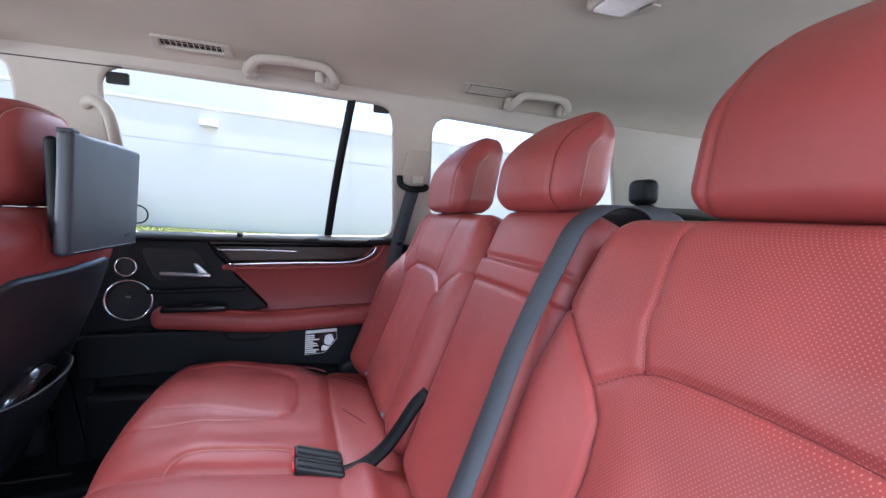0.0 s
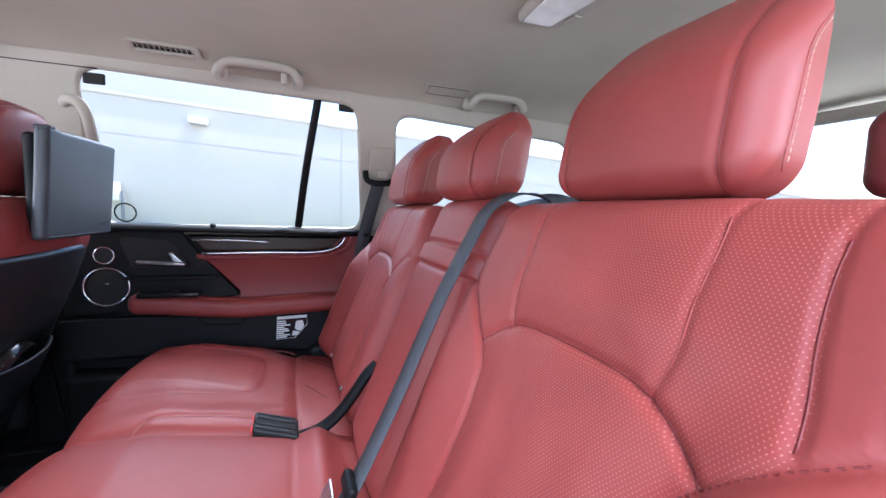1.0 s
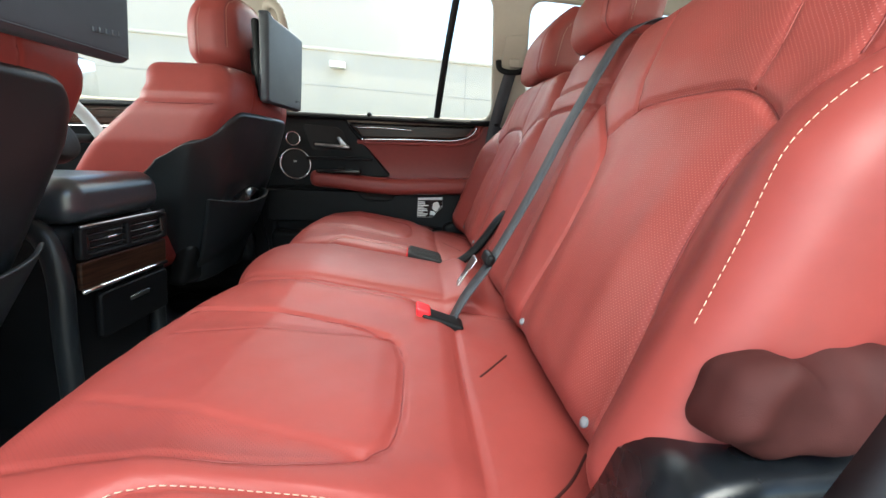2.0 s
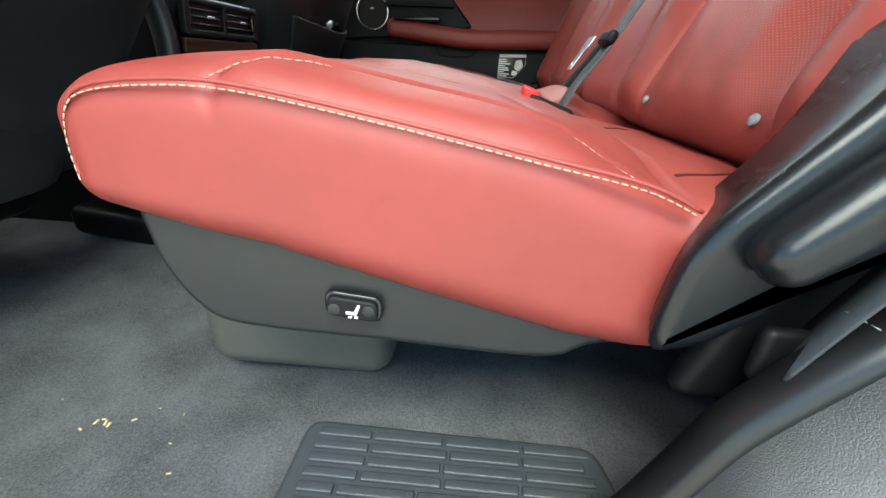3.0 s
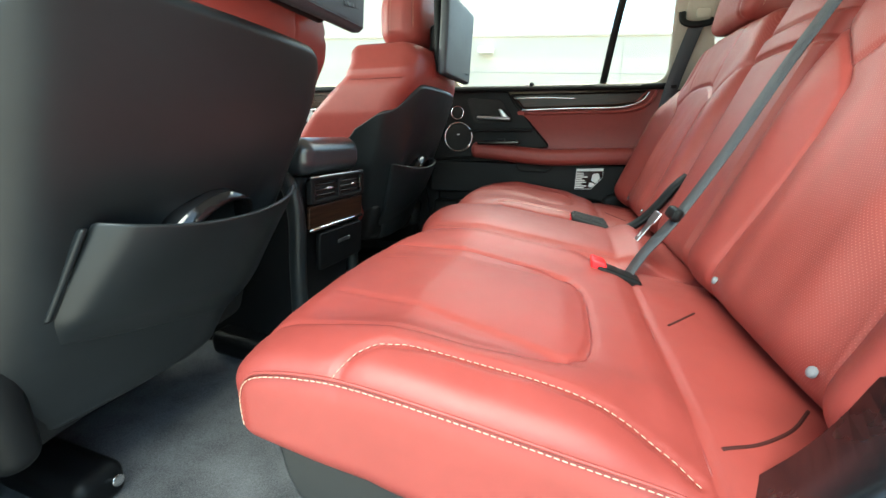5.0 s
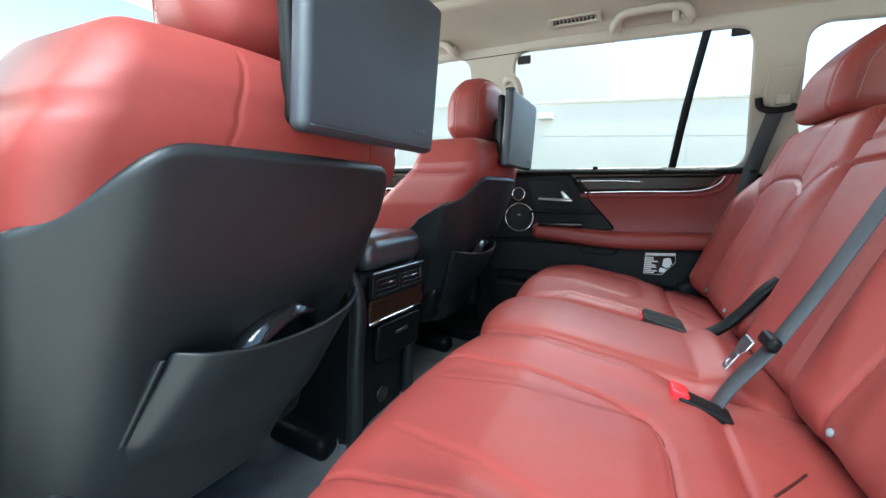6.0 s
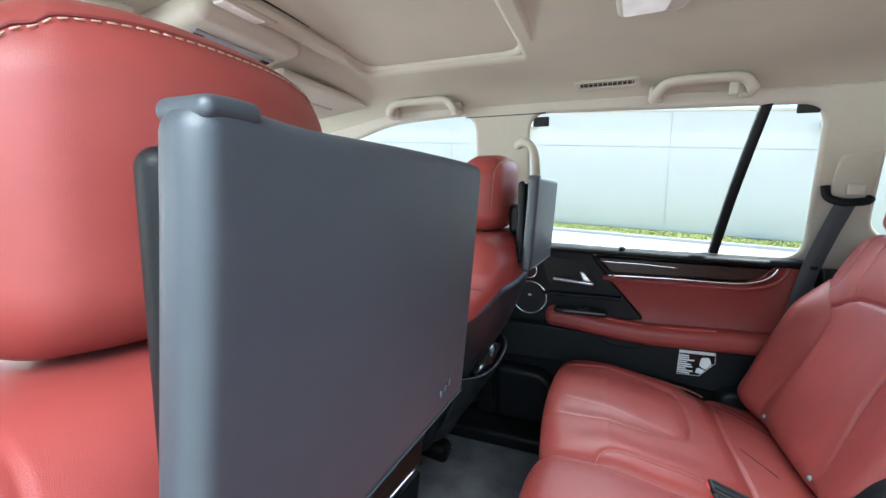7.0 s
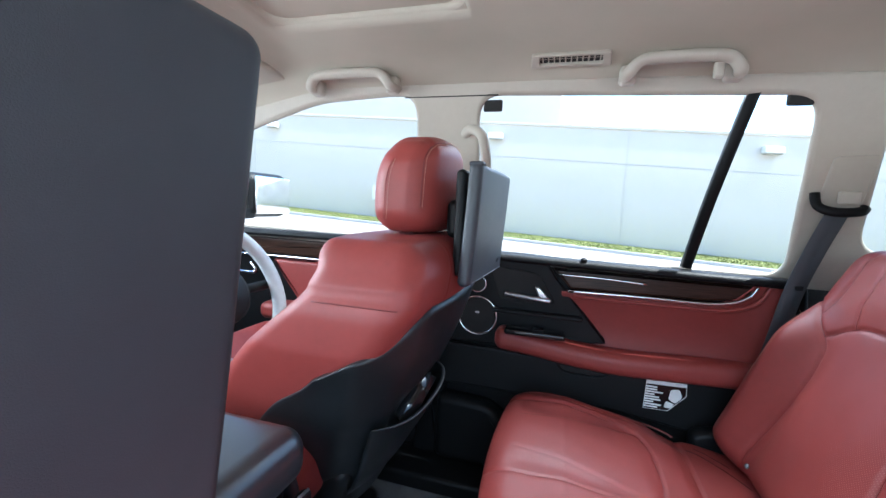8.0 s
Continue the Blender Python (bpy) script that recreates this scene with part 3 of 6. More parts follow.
lower = round_poly([(-0.62, 0.435), (0.33, 0.425), (0.33, 0.30), (0.15, 0.27), (-0.1, 0.30), (-0.43, 0.30), (-0.62, 0.30)], 0.02)
part("lower_panel", pierced(lower, [], 0.022, 0.008, on_door), charcoal, door, "charcoal lower door panel")
part("map_pocket", plate(round_poly([(-0.60, 0.27), (-0.43, 0.262), (-0.36, 0.20), (-0.30, 0.06), (-0.60, 0.06)], 0.03), 0.06, 0.02, on_door), black_plastic, door, "black bulging map pocket")
# handle
part("handle_recess", plate(round_poly([(-0.455, 0.690), (-0.31, 0.680), (-0.255, 0.592), (-0.42, 0.588)], 0.02), 0.0045, 0.002, lambda a, b, d: (a, 1.503 - d, b)), dark_line, door, "dark handle recess")
part("door_handle", rbox((-0.338, 1.488, 0.6085), (0.138, 0.014, 0.013), 0.006, (8, 1, 1), 4, lambda P: np.c_[P[:, 0], P[:, 1] - 0.006 * step(P[:, 0], -0.40, -0.30), P[:, 2] - 0.06 * (P[:, 0] + 0.338)]), silver, door, "satin chrome door handle")
part("handle_paddle", rbox((-0.302, 1.487, 0.626), (0.030, 0.012, 0.034), 0.0055, (3, 1, 3), 3, lambda P: np.c_[-0.302 + (P[:, 0] + 0.302) * (1.0 - 18 * (P[:, 2] - 0.610).clip(0)) - 0.7 * (P[:, 2] - 0.626), P[:, 1:]]), silver, door, "satin chrome lock paddle")
part("handle_shelf", rbox((-0.31, 1.49, 0.56), (0.26, 0.03, 0.012), 0.005, (6, 1, 1)), charcoal, door)
# speakers
part("tweeter", disc((-0.492, 1.503, 0.633), (0, -1, 0), 0.024, 0.006), dark_line, door, "small black tweeter grille")
part("tweeter_ring", ring((-0.492, 1.497, 0.633), (0, -1, 0), 0.026, 0.0025), chrome, door, "chrome ring")
part("speaker", disc((-0.487, 1.503, 0.534), (0, -1, 0), 0.057, 0.008, 40, 0.002), dark_line, door, "round black speaker grille")
part("speaker_ring", ring((-0.487, 1.495, 0.534), (0, -1, 0), 0.059, 0.0035, 48), chrome, door, "chrome ring")
part("speaker_badge", rbox((-0.487, 1.491, 0.545), (0.012, 0.003, 0.006), 0.001), silver, door)
# warning label
rim_line = [(0.004, 0.407), (0.104, 0.410), (0.105, 0.375), (0.0632, 0.327), (0.001, 0.325)]
lab = part("warning_label", plate([(0.002, 0.409), (0.106, 0.412), (0.107, 0.374), (0.064, 0.325), (-0.001, 0.323)], 0.0015, 0.0004, lambda a, b, d: (a, 1.5028 - d, b)), gloss_black, door, "black and white printed warning label")
part("label_border", sweep([(a, 1.5010, b) for a, b in rim_line], circle(0.0011, 5), up=(0, 1, 0), closed=True), white_paint, lab)
part("label_band", plate([(0.004, 0.397), (0.104, 0.400), (0.104, 0.409), (0.004, 0.406)], 0.0006, 0.0002, lambda a, b, d: (a, 1.5012 - d, b)), white_paint, lab)
rows = [plate([(0.003, 0.330 + 0.0072 * k), (0.003 + 0.045 * (0.75 + 0.25 * math.sin(k * 2.3)), 0.330 + 0.0072 * k), (0.003 + 0.045 * (0.75 + 0.25 * math.sin(k * 2.3)), 0.3345 + 0.0072 * k), (0.003, 0.3345 + 0.0072 * k)], 0.0006, 0.0002, lambda a, b, d: (a, 1.5012 - d, b)) for k in range(9)]
part("label_bars", merged(*rows), white_paint, lab)
part("label_shape", merged(plate(round_poly([(0.062, 0.36), (0.08, 0.35), (0.096, 0.37), (0.088, 0.392), (0.066, 0.388)], 0.006), 0.0006, 0.0002, lambda a, b, d: (a, 1.5012 - d, b)),
                          plate(round_poly([(0.052, 0.335), (0.07, 0.335), (0.078, 0.349), (0.056, 0.354)], 0.005), 0.0006, 0.0002, lambda a, b, d: (a, 1.5012 - d, b))), white_paint, lab)

# ---- left front door ----
fd = thing("door_2", (-1.2, 1.53, 0.05), "black, red and wood front door lining, closed", "car door", kind="structure")
part("door_body", plate(round_poly([(-1.74, 0.02), (-0.70, 0.02), (-0.70, 0.735), (-1.74, 0.745)], 0.03), 0.03, 0.012, lambda a, b, d: (a, 1.556 - d, b)), black_plastic, fd)
part("sill_cap", sweep([(x, 1.50, 0.745) for x in np.linspace(-1.72, -0.72, 8)], [(-0.03, -0.012), (0.028, -0.012), (0.03, -0.002), (0.02, 0.008), (-0.025, 0.012)]), black_plastic, fd)
part("wood_strip", plate(round_poly([(-1.5, 0.725), (-0.76, 0.72), (-0.80, 0.665), (-1.5, 0.67)], 0.01), 0.024, 0.006, on_door), wood, fd, "dark gloss wood inlay")
part("chrome_line", sweep([(x, 1.497, 0.66) for x in np.linspace(-1.5, -0.80, 6)], circle(0.005, 8)), chrome, fd)
part("red_panel", plate(round_poly([(-1.25, 0.65), (-0.76, 0.65), (-0.76, 0.46), (-1.1, 0.46)], 0.02), 0.028, 0.012, on_door), red, fd, "red leather door panel")
part("armrest", rbox((-1.0, 1.475, 0.475), (0.5, 0.09, 0.06), 0.025, (10, 2, 2), 4), red, fd, "padded red leather armrest")
part("door_handle", sweep(smooth_path([(-1.42, 1.49, 0.60), (-1.36, 1.482, 0.595), (-1.30, 1.482, 0.60), (-1.33, 1.49, 0.63)], 5), circle(0.008, 8)), chrome, fd, "satin chrome door handle")

# B pillar, lower part, and the sills
solo("pillar_cover", plate(round_poly([(-0.70, 0.02), (-0.58, 0.02), (-0.575, 0.72), (-0.72, 0.72)], 0.02), 0.05, 0.02, lambda a, b, d: (a, 1.56 - d, b)), black_plastic, "black lower cover of the left door pillar", "pillar cover", kind="structure")
# enlarged so the sun patch falls on black plastic and the floor stays dark
solo("sill_left", rbox((-0.45, 1.455, 0.022), (1.7, 0.15, 0.055), 0.015, (8, 2, 2)), black_plastic, "black door sill trim", "sill", kind="structure")
solo("sill_right", rbox((-0.25, -0.135, -0.01), (1.0, 0.09, 0.05), 0.015, (8, 2, 2)), charcoal, "charcoal door sill trim of the open doorway", "sill", kind="structure")
solo("pillar_seam", sweep([(x, side_y(1.155) - 0.002, 1.158) for x in np.linspace(-0.70, -0.44, 6)], circle(0.002, 5)), dark_line, "fine joint line between pillar trim and headliner", "joint", kind="structure")


# ---- roof fittings ----
def roof_z(y):
    half = smooth_path(ROOF, 4)
    yy = y if y > MID else 2 * MID - y
    return float(np.interp(-yy, -half[:, 0], half[:, 1]))


def cove(a, b, d):
    """On the curved edge of the headliner: a along the car, b up the curve, d inwards."""
    y = 1.335 - b * 0.82
    z = roof_z(y)
    return (a, y - d * 0.55, z - d * 0.83)


def grab_handle(x0, x1, with_hook, label):
    t = thing("grab_handle", ((x0 + x1) / 2, 1.30, 1.20), label, "grab handle", group="roof grab handles")
    y0, z0 = 1.318, roof_z(1.318)
    dy, dz = -0.038, -0.022
    pts = [(x0 + 0.012, y0 + 0.02, z0 - 0.03), (x0 + 0.014, y0 + dy + 0.012, z0 - 0.026 + dz * 0.3), (x0 + 0.035, y0 + dy, z0 + dz + 0.012), (x0 + 0.075, y0 + dy - 0.004, z0 + dz + 0.018),
           (x1 - 0.075, y0 + dy - 0.004, z0 + dz + 0.018), (x1 - 0.035, y0 + dy, z0 + dz + 0.012), (x1 - 0.014, y0 + dy + 0.012, z0 - 0.026 + dz * 0.3), (x1 - 0.012, y0 + 0.02, z0 - 0.03)]
    part("grip", sweep(smooth_path(pts, 6), circle(0.0135, 12, 0.011), up=(0, -0.6, -0.8)), cream, t)
    for x in (x0 + 0.018, x1 - 0.018):
        part("foot", rbox((x, y0 + 0.004, z0 - 0.026), (0.036, 0.035, 0.042), 0.01, (2, 2, 2)), cream, t)
    part("recess", plate(round_poly([(x0 + 0.02, 0.0), (x1 - 0.02, 0.0), (x1 - 0.03, 0.045), (x0 + 0.03, 0.045)], 0.018), 0.003, 0.001, cove), cream, t, "shallow shadowed recess behind the grip")
    if with_hook:
        part("coat_hook", rbox((x1 - 0.055, y0 - 0.028, z0 - 0.03), (0.02, 0.016, 0.036), 0.006, (1, 1, 2)), cream, t, "small beige coat hook")
    return t


grab_handle(-0.155, 0.09, True, "beige folding grab handle with a coat hook")
grab_handle(-0.965, -0.70, False, "beige folding grab handle over the front door")
grab_handle(0.625, 0.86, False, "beige folding grab handle over the quarter window")

# air vent in the headliner
av = thing("air_vent", (-0.265, 1.28, 1.2), "beige slatted air vent in the headliner", "air vent")
outer_v = round_poly([(-0.355, 0.03), (-0.175, 0.03), (-0.18, 0.085), (-0.35, 0.085)], 0.008)
inner_v = round_poly([(-0.335, 0.042), (-0.195, 0.042), (-0.197, 0.074), (-0.333, 0.074)], 0.006)
part("bezel", pierced(outer_v, [inner_v], 0.012, 0.003, cove), cream, av)
part("backing", plate(inner_v, 0.003, 0.0005, lambda a, b, d: cove(a, b, d + 0.0005)), dark_line, av)
for k in range(11):
    xa = -0.328 + 0.0126 * k
    part("slat", plate([(xa, 0.042), (xa + 0.0030, 0.042), (xa + 0.0030, 0.074), (xa, 0.074)], 0.0045, 0.001, cove), cream, av)
part("slat_bar", plate([(-0.335, 0.056), (-0.195, 0.056), (-0.195, 0.059), (-0.335, 0.059)], 0.004, 0.001, cove), cream, av)
# flush lamp over the quarter window
fl = thing("reading_lamp", (0.55, 1.30, 1.2), "flush beige reading lamp in the headliner", "lamp")
ra = round_poly([(0.465, 0.005), (0.635, 0.005), (0.635, 0.065), (0.465, 0.065)], 0.006)
part("bezel", plate(ra, 0.004, 0.002, cove), cream, fl)
part("joint", sweep(smooth_path([cove(p[0], p[1], 0.004) for p in round_poly([(0.485, 0.012), (0.62, 0.012), (0.62, 0.06), (0.485, 0.06)], 0.005, 3)], 2, True), circle(0.0012, 4), closed=True), dark_line, fl)


def dome_lamp(cx, cy, label):
    t = thing("dome_lamp", (cx, cy, roof_z(cy)), label, "dome lamp", group="roof dome lamps")
    z = roof_z(cy) - 0.004
    shp = round_poly([(cx - 0.075, cy - 0.10), (cx + 0.075, cy - 0.10), (cx + 0.055, cy + 0.085), (cx - 0.06, cy + 0.09)], 0.018)
    part("housing", plate(shp, 0.022, 0.008, lambda a, b, d: (a, b, z + 0.004 - d)), cream, t)
    part("lens", plate(round_poly([(cx - 0.06, cy - 0.07), (cx + 0.035, cy - 0.07), (cx + 0.02, cy + 0.07), (cx - 0.05, cy + 0.075)], 0.008), 0.005, 0.002, lambda a, b, d: (a, b, z - 0.0175 - d)), lamp_lens, t, "clear ribbed lamp lens")
    part("switch", plate(round_poly([(cx + 0.038, cy + 0.005), (cx + 0.06, cy + 0.005), (cx + 0.055, cy + 0.04), (cx + 0.036, cy + 0.04)], 0.004), 0.005, 0.002, lambda a, b, d: (a, b, z - 0.0175 - d)), cream, t)
    return t


dome_lamp(-0.19, 0.83, "beige dome lamp with a clear lens")
dome_lamp(0.60, 0.74, "pale grey dome lamp over the rear seats")

# overhead console, visors, vanity lamp
oc = thing("overhead_console", (-1.08, 0.73, 1.22), "beige overhead console with blue-grey buttons", "overhead console")


def sloped(P):
    return np.c_[P[:, 0], P[:, 1], P[:, 2] + 0.13 * (P[:, 0] + 0.95)]


part("housing", rbox((-1.09, 0.72, 1.245), (0.30, 0.27, 0.055), 0.025, (4, 4, 1), 5, sloped), cream, oc)
part("button_panel", rbox((-1.10, 0.72, 1.2165), (0.20, 0.20, 0.006), 0.0025, (1, 1, 1), 2, sloped), mouse_grey, oc, "blue-grey button panel")
part("front_panel", rbox((-1.155, 0.72, 1.2125), (0.08, 0.19, 0.005), 0.002, (1, 1, 1), 2, sloped), plain("pale_blue_lens", (0.45, 0.5, 0.58), 0.2), oc, "pale glossy lamp panel")
for bx, by in ((-1.025, 0.635), (-1.025, 0.805)):
    part("button", rbox((bx, by, 1.2125), (0.03, 0.022, 0.005), 0.002, (1, 1, 1), 2, sloped), gloss_black, oc, "gloss black lamp switch")
for bx, by in ((-1.035, 0.69), (-1.03, 0.745), (-1.07, 0.70), (-1.07, 0.75)):
    part("button", rbox((bx, by, 1.2132), (0.012, 0.030, 0.003), 0.0012, (1, 1, 1), 2, sloped), shield_grey, oc)


def visor(cy, label):
    t = thing("sun_visor", (-1.16, cy, 1.2), label, "sun visor", group="sun visors")
    part("flap", rbox((-1.16, cy, 1.222), (0.25, 0.47, 0.020), 0.009, (3, 6, 1), 3, sloped), cream, t)
    part("mirror_lid", rbox((-1.20, cy, 1.211), (0.12, 0.22, 0.004), 0.0018, (1, 1, 1), 2, sloped), cream, t)
    part("warning_strip", rbox((-1.11, cy - 0.13, 1.2112), (0.03, 0.10, 0.002), 0.0008, (1, 1, 1), 2, sloped), plain("pale_yellow_print", (0.5, 0.46, 0.25), 0.6), t, "pale yellow printed strip")
    return t


visor(1.12, "beige sun visor folded up, with a printed strip")
visor(0.30, "beige sun visor folded up")
vl = thing("vanity_lamp", (-0.93, 0.66, 1.24), "small flush vanity lamp", "lamp")
part("lens", rbox((-0.93, 0.66, 1.2455), (0.03, 0.10, 0.008), 0.003), lamp_lens, vl)
part("bezel", rbox((-0.93, 0.66, 1.249), (0.05, 0.15, 0.008), 0.003), cream, vl)

# B pillar assist grip
bp = thing("pillar_grip", (-0.46, 1.44, 0.95), "beige upright assist grip on the door pillar", "grab handle")
part("grip", sweep(smooth_path([(-0.545, 1.425, 1.055), (-0.512, 1.375, 1.072), (-0.476, 1.365, 1.052), (-0.464, 1.38, 0.98), (-0.466, 1.40, 0.90), (-0.475, 1.43, 0.85), (-0.52, 1.46, 0.83)], 6), circle(0.014, 12, 0.011), up=(0.3, -1, 0)), cream, bp)

# C pillar: belt guide
bg = thing("belt_guide", (0.36, 1.42, 1.0), "beige belt height adjuster with a black belt loop", "belt guide")
part("cover", plate(round_poly([(0.315, 1.015), (0.40, 1.02), (0.395, 0.90), (0.31, 0.895)], 0.012), 0.012, 0.005, lambda a, b, d: (a, side_y(b) + 0.004 - d, b)), cream, bg)
part("button", rbox((0.36, side_y(0.925) - 0.018, 0.925), (0.04, 0.014, 0.03), 0.005), cream, bg)
part("belt_loop", sweep(smooth_path([(0.30, 1.438, 0.935), (0.305, 1.43, 0.905), (0.335, 1.42, 0.892), (0.38, 1.42, 0.895), (0.392, 1.425, 0.905)], 6), circle(0.011, 8, 0.008), up=(0, -1, 0.2)), black_plastic, bg, "black plastic belt loop")
part("belt", sweep(smooth_path([(0.348, 1.43, 0.90), (0.325, 1.455, 0.80), (0.30, 1.475, 0.68), (0.27, 1.485, 0.50), (0.20, 1.47, 0.33)], 6), strap_profile(0.047, 0.002), up=(0.2, -1, 0.2)), webbing, bg, "dark grey belt webbing")


# ---- rear seats ----
TILT = (0.928, 0.371)


def back_x(z):
    return 0.17 + 0.40 * (z - 0.32)


SEAM_TOP = [(0.0, 0.671), (0.08, 0.668), (0.12, 0.655), (0.16, 0.628)]
SEAM_SIDE = [(0.16, 0.628), (0.136, 0.60), (0.128, 0.55), (0.13, 0.48), (0.148, 0.39), (0.165, 0.28)]
SEAM_WING = [(0.16, 0.628), (0.20, 0.662), (0.24, 0.69), (0.285, 0.706)]
SEAM_UP = [(0.104, 0.664), (0.116, 0.70), (0.120, 0.74), (0.128, 0.78), (0.132, 0.83)]
SEAM_OUT = [(0.20, 0.672), (0.197, 0.72), (0.20, 0.76), (0.212, 0.83)]


def back_warp(yc, height):
    def warp(P):
        u, z, d = P[:, 0], P[:, 1], P[:, 2]
        front = step(d, -0.02, 0.045)
        h = height(u, z) * front
        dd = d - 0.065 + h
        return np.c_[back_x(z) - dd * TILT[0], yc + u * (1 - 0.10 * step(z, 0.66, 0.83)), z + dd * TILT[1]]
    return warp


def groove(u, z, lines, depth=0.006, width=0.004):
    d = np.minimum.reduce([near_line(u, z, l) for l in lines])
    return -depth * np.exp(-(d / width) ** 2) - 0.22 * depth * np.exp(-(d / (4 * width)) ** 2)


def outer_back(u, z, out=1):
    a = np.abs(u)
    wing = np.where(u * out > 0, 0.042, 0.014) * step(a, 0.135, 0.225) * (1 - step(z, 0.58, 0.71)) * step(z, 0.22, 0.34)
    lumbar = 0.014 * np.exp(-((z - 0.45) / 0.14) ** 2) * (1 - step(a, 0.06, 0.14))
    pads = 0.0006 * np.cos(a / 0.13 * 2 * math.pi * 1.5) * (1 - step(a, 0.11, 0.13)) * step(z, 0.27, 0.36) * (1 - step(z, 0.56, 0.65))
    shoulder = 0.006 * step(z, 0.67, 0.72) * (1 - step(a, 0.08, 0.2))
    crease = 0.0004 * np.sin(47 * u + 21 * z) * np.sin(38 * z - 17 * u + 1.3) + 0.00025 * np.sin(90 * u - 33 * z) * np.sin(70 * z + 2)
    return crease + wing + lumbar + pads + shoulder + groove(a, z, [SEAM_TOP, SEAM_SIDE, SEAM_WING]) + groove(a, z, [SEAM_UP], 0.003, 0.003) + groove(u * out, z, [SEAM_OUT], 0.004)


INSERT = [(-u, z) for u, z in SEAM_TOP[::-1]] + SEAM_TOP + SEAM_SIDE + [(0.165, 0.2), (-0.165, 0.2)] + [(-u, z) for u, z in SEAM_SIDE[::-1]]


def seat_top(x):
    return 0.345 - 0.18 * np.maximum(0, x + 0.215)


C_SIDE = [(0.165, -0.40), (0.160, -0.28), (0.150, -0.13), (0.135, -0.065), (0.105, -0.03), (0.06, -0.02), (0.0, -0.018)]
C_FLUTE = [(0.074, -0.32), (0.088, -0.24), (0.106, -0.14), (0.120, -0.05)]
C_STITCH = [(0.283, -0.240), (0.266, -0.236), (0.250, -0.226), (0.238, -0.205), (0.231, -0.17), (0.228, -0.08), (0.231, -0.02), (0.241, 0.025), (0.257, 0.052)]
C_REAR = [(0.0, 0.062), (0.27, 0.066)]


def outer_cush(u, x, out=1):
    """Relief of an outer cushion: a middle pad and two sunk strips, set a little towards the door."""
    a, v = np.abs(u), np.abs(u * out - 0.05)
    flute = np.interp(x, [p[1] for p in C_FLUTE], [p[0] for p in C_FLUTE])
    side = np.interp(x, [-0.40, -0.28, -0.13, -0.065], [0.165, 0.160, 0.150, 0.135])
    along = step(x, -0.345, -0.30) * (1 - step(x, -0.055, -0.03))
    pad = 0.003 * (1 - (v / 0.12) ** 2).clip(0) * along
    t = np.clip((v - flute) / (side - flute), 0, 1)
    strip = -0.0030 * np.sin(math.pi * t) * along - 0.0015 * step(t, 0.0, 0.15) * (1 - step(t, 0.85, 1.0)) * along
    bol = 0.012 * np.exp(-((a - 0.225) / 0.05) ** 2) * step(x, -0.36, -0.2) * (1 - step(x, 0.0, 0.08))
    dip = -0.008 * step(x, 0.03, 0.065) - 0.016 * np.exp(-((x - 0.03) / 0.04) ** 2) * step(a, 0.17, 0.23)
    crease = 0.0006 * np.sin(43 * u + 25 * x) * np.sin(36 * x - 19 * u + 0.7) + 0.0003 * np.sin(85 * u - 30 * x) * np.sin(66 * x + 1)
    return crease + pad + strip + bol + dip + groove(v, x, [C_SIDE], 0.005, 0.0035) + groove(v, x, [C_FLUTE], 0.003, 0.003) + groove(a, x, [C_STITCH, C_REAR], 0.005, 0.0035)


def cush_warp(yc, height, half):
    def warp(P):
        x, u, d = P[:, 0], P[:, 1], P[:, 2]
        up = step(d, -0.05, 0.045)
        thick = np.interp(x, [-0.36, -0.33, -0.265, -0.2, -0.1, 0.0, 0.05, 0.070, 0.090, 0.16], [0.085, 0.090, 0.106, 0.117, 0.125, 0.132, 0.130, 0.126, 0.07, 0.05])
        d = 0.05 - (0.05 - d) * thick / 0.10
        nose = 0.022 * (1 - (u / half) ** 2) * (1 - step(x, -0.36, -0.24))
        xx = x - nose
        crown = 0.011 * (1 - (u / half) ** 4)
        front = step(-x, 0.295, 0.347)
        side = np.clip((np.abs(u) - half + 0.06) / 0.06, 0, 1)
        xx = xx + 0.003 * side ** 2 * front
        crown = crown - 0.010 * front ** 2
        return np.c_[xx, yc + u, seat_top(xx) - 0.048 + d + up * (height(u, xx) + crown)]
    return warp


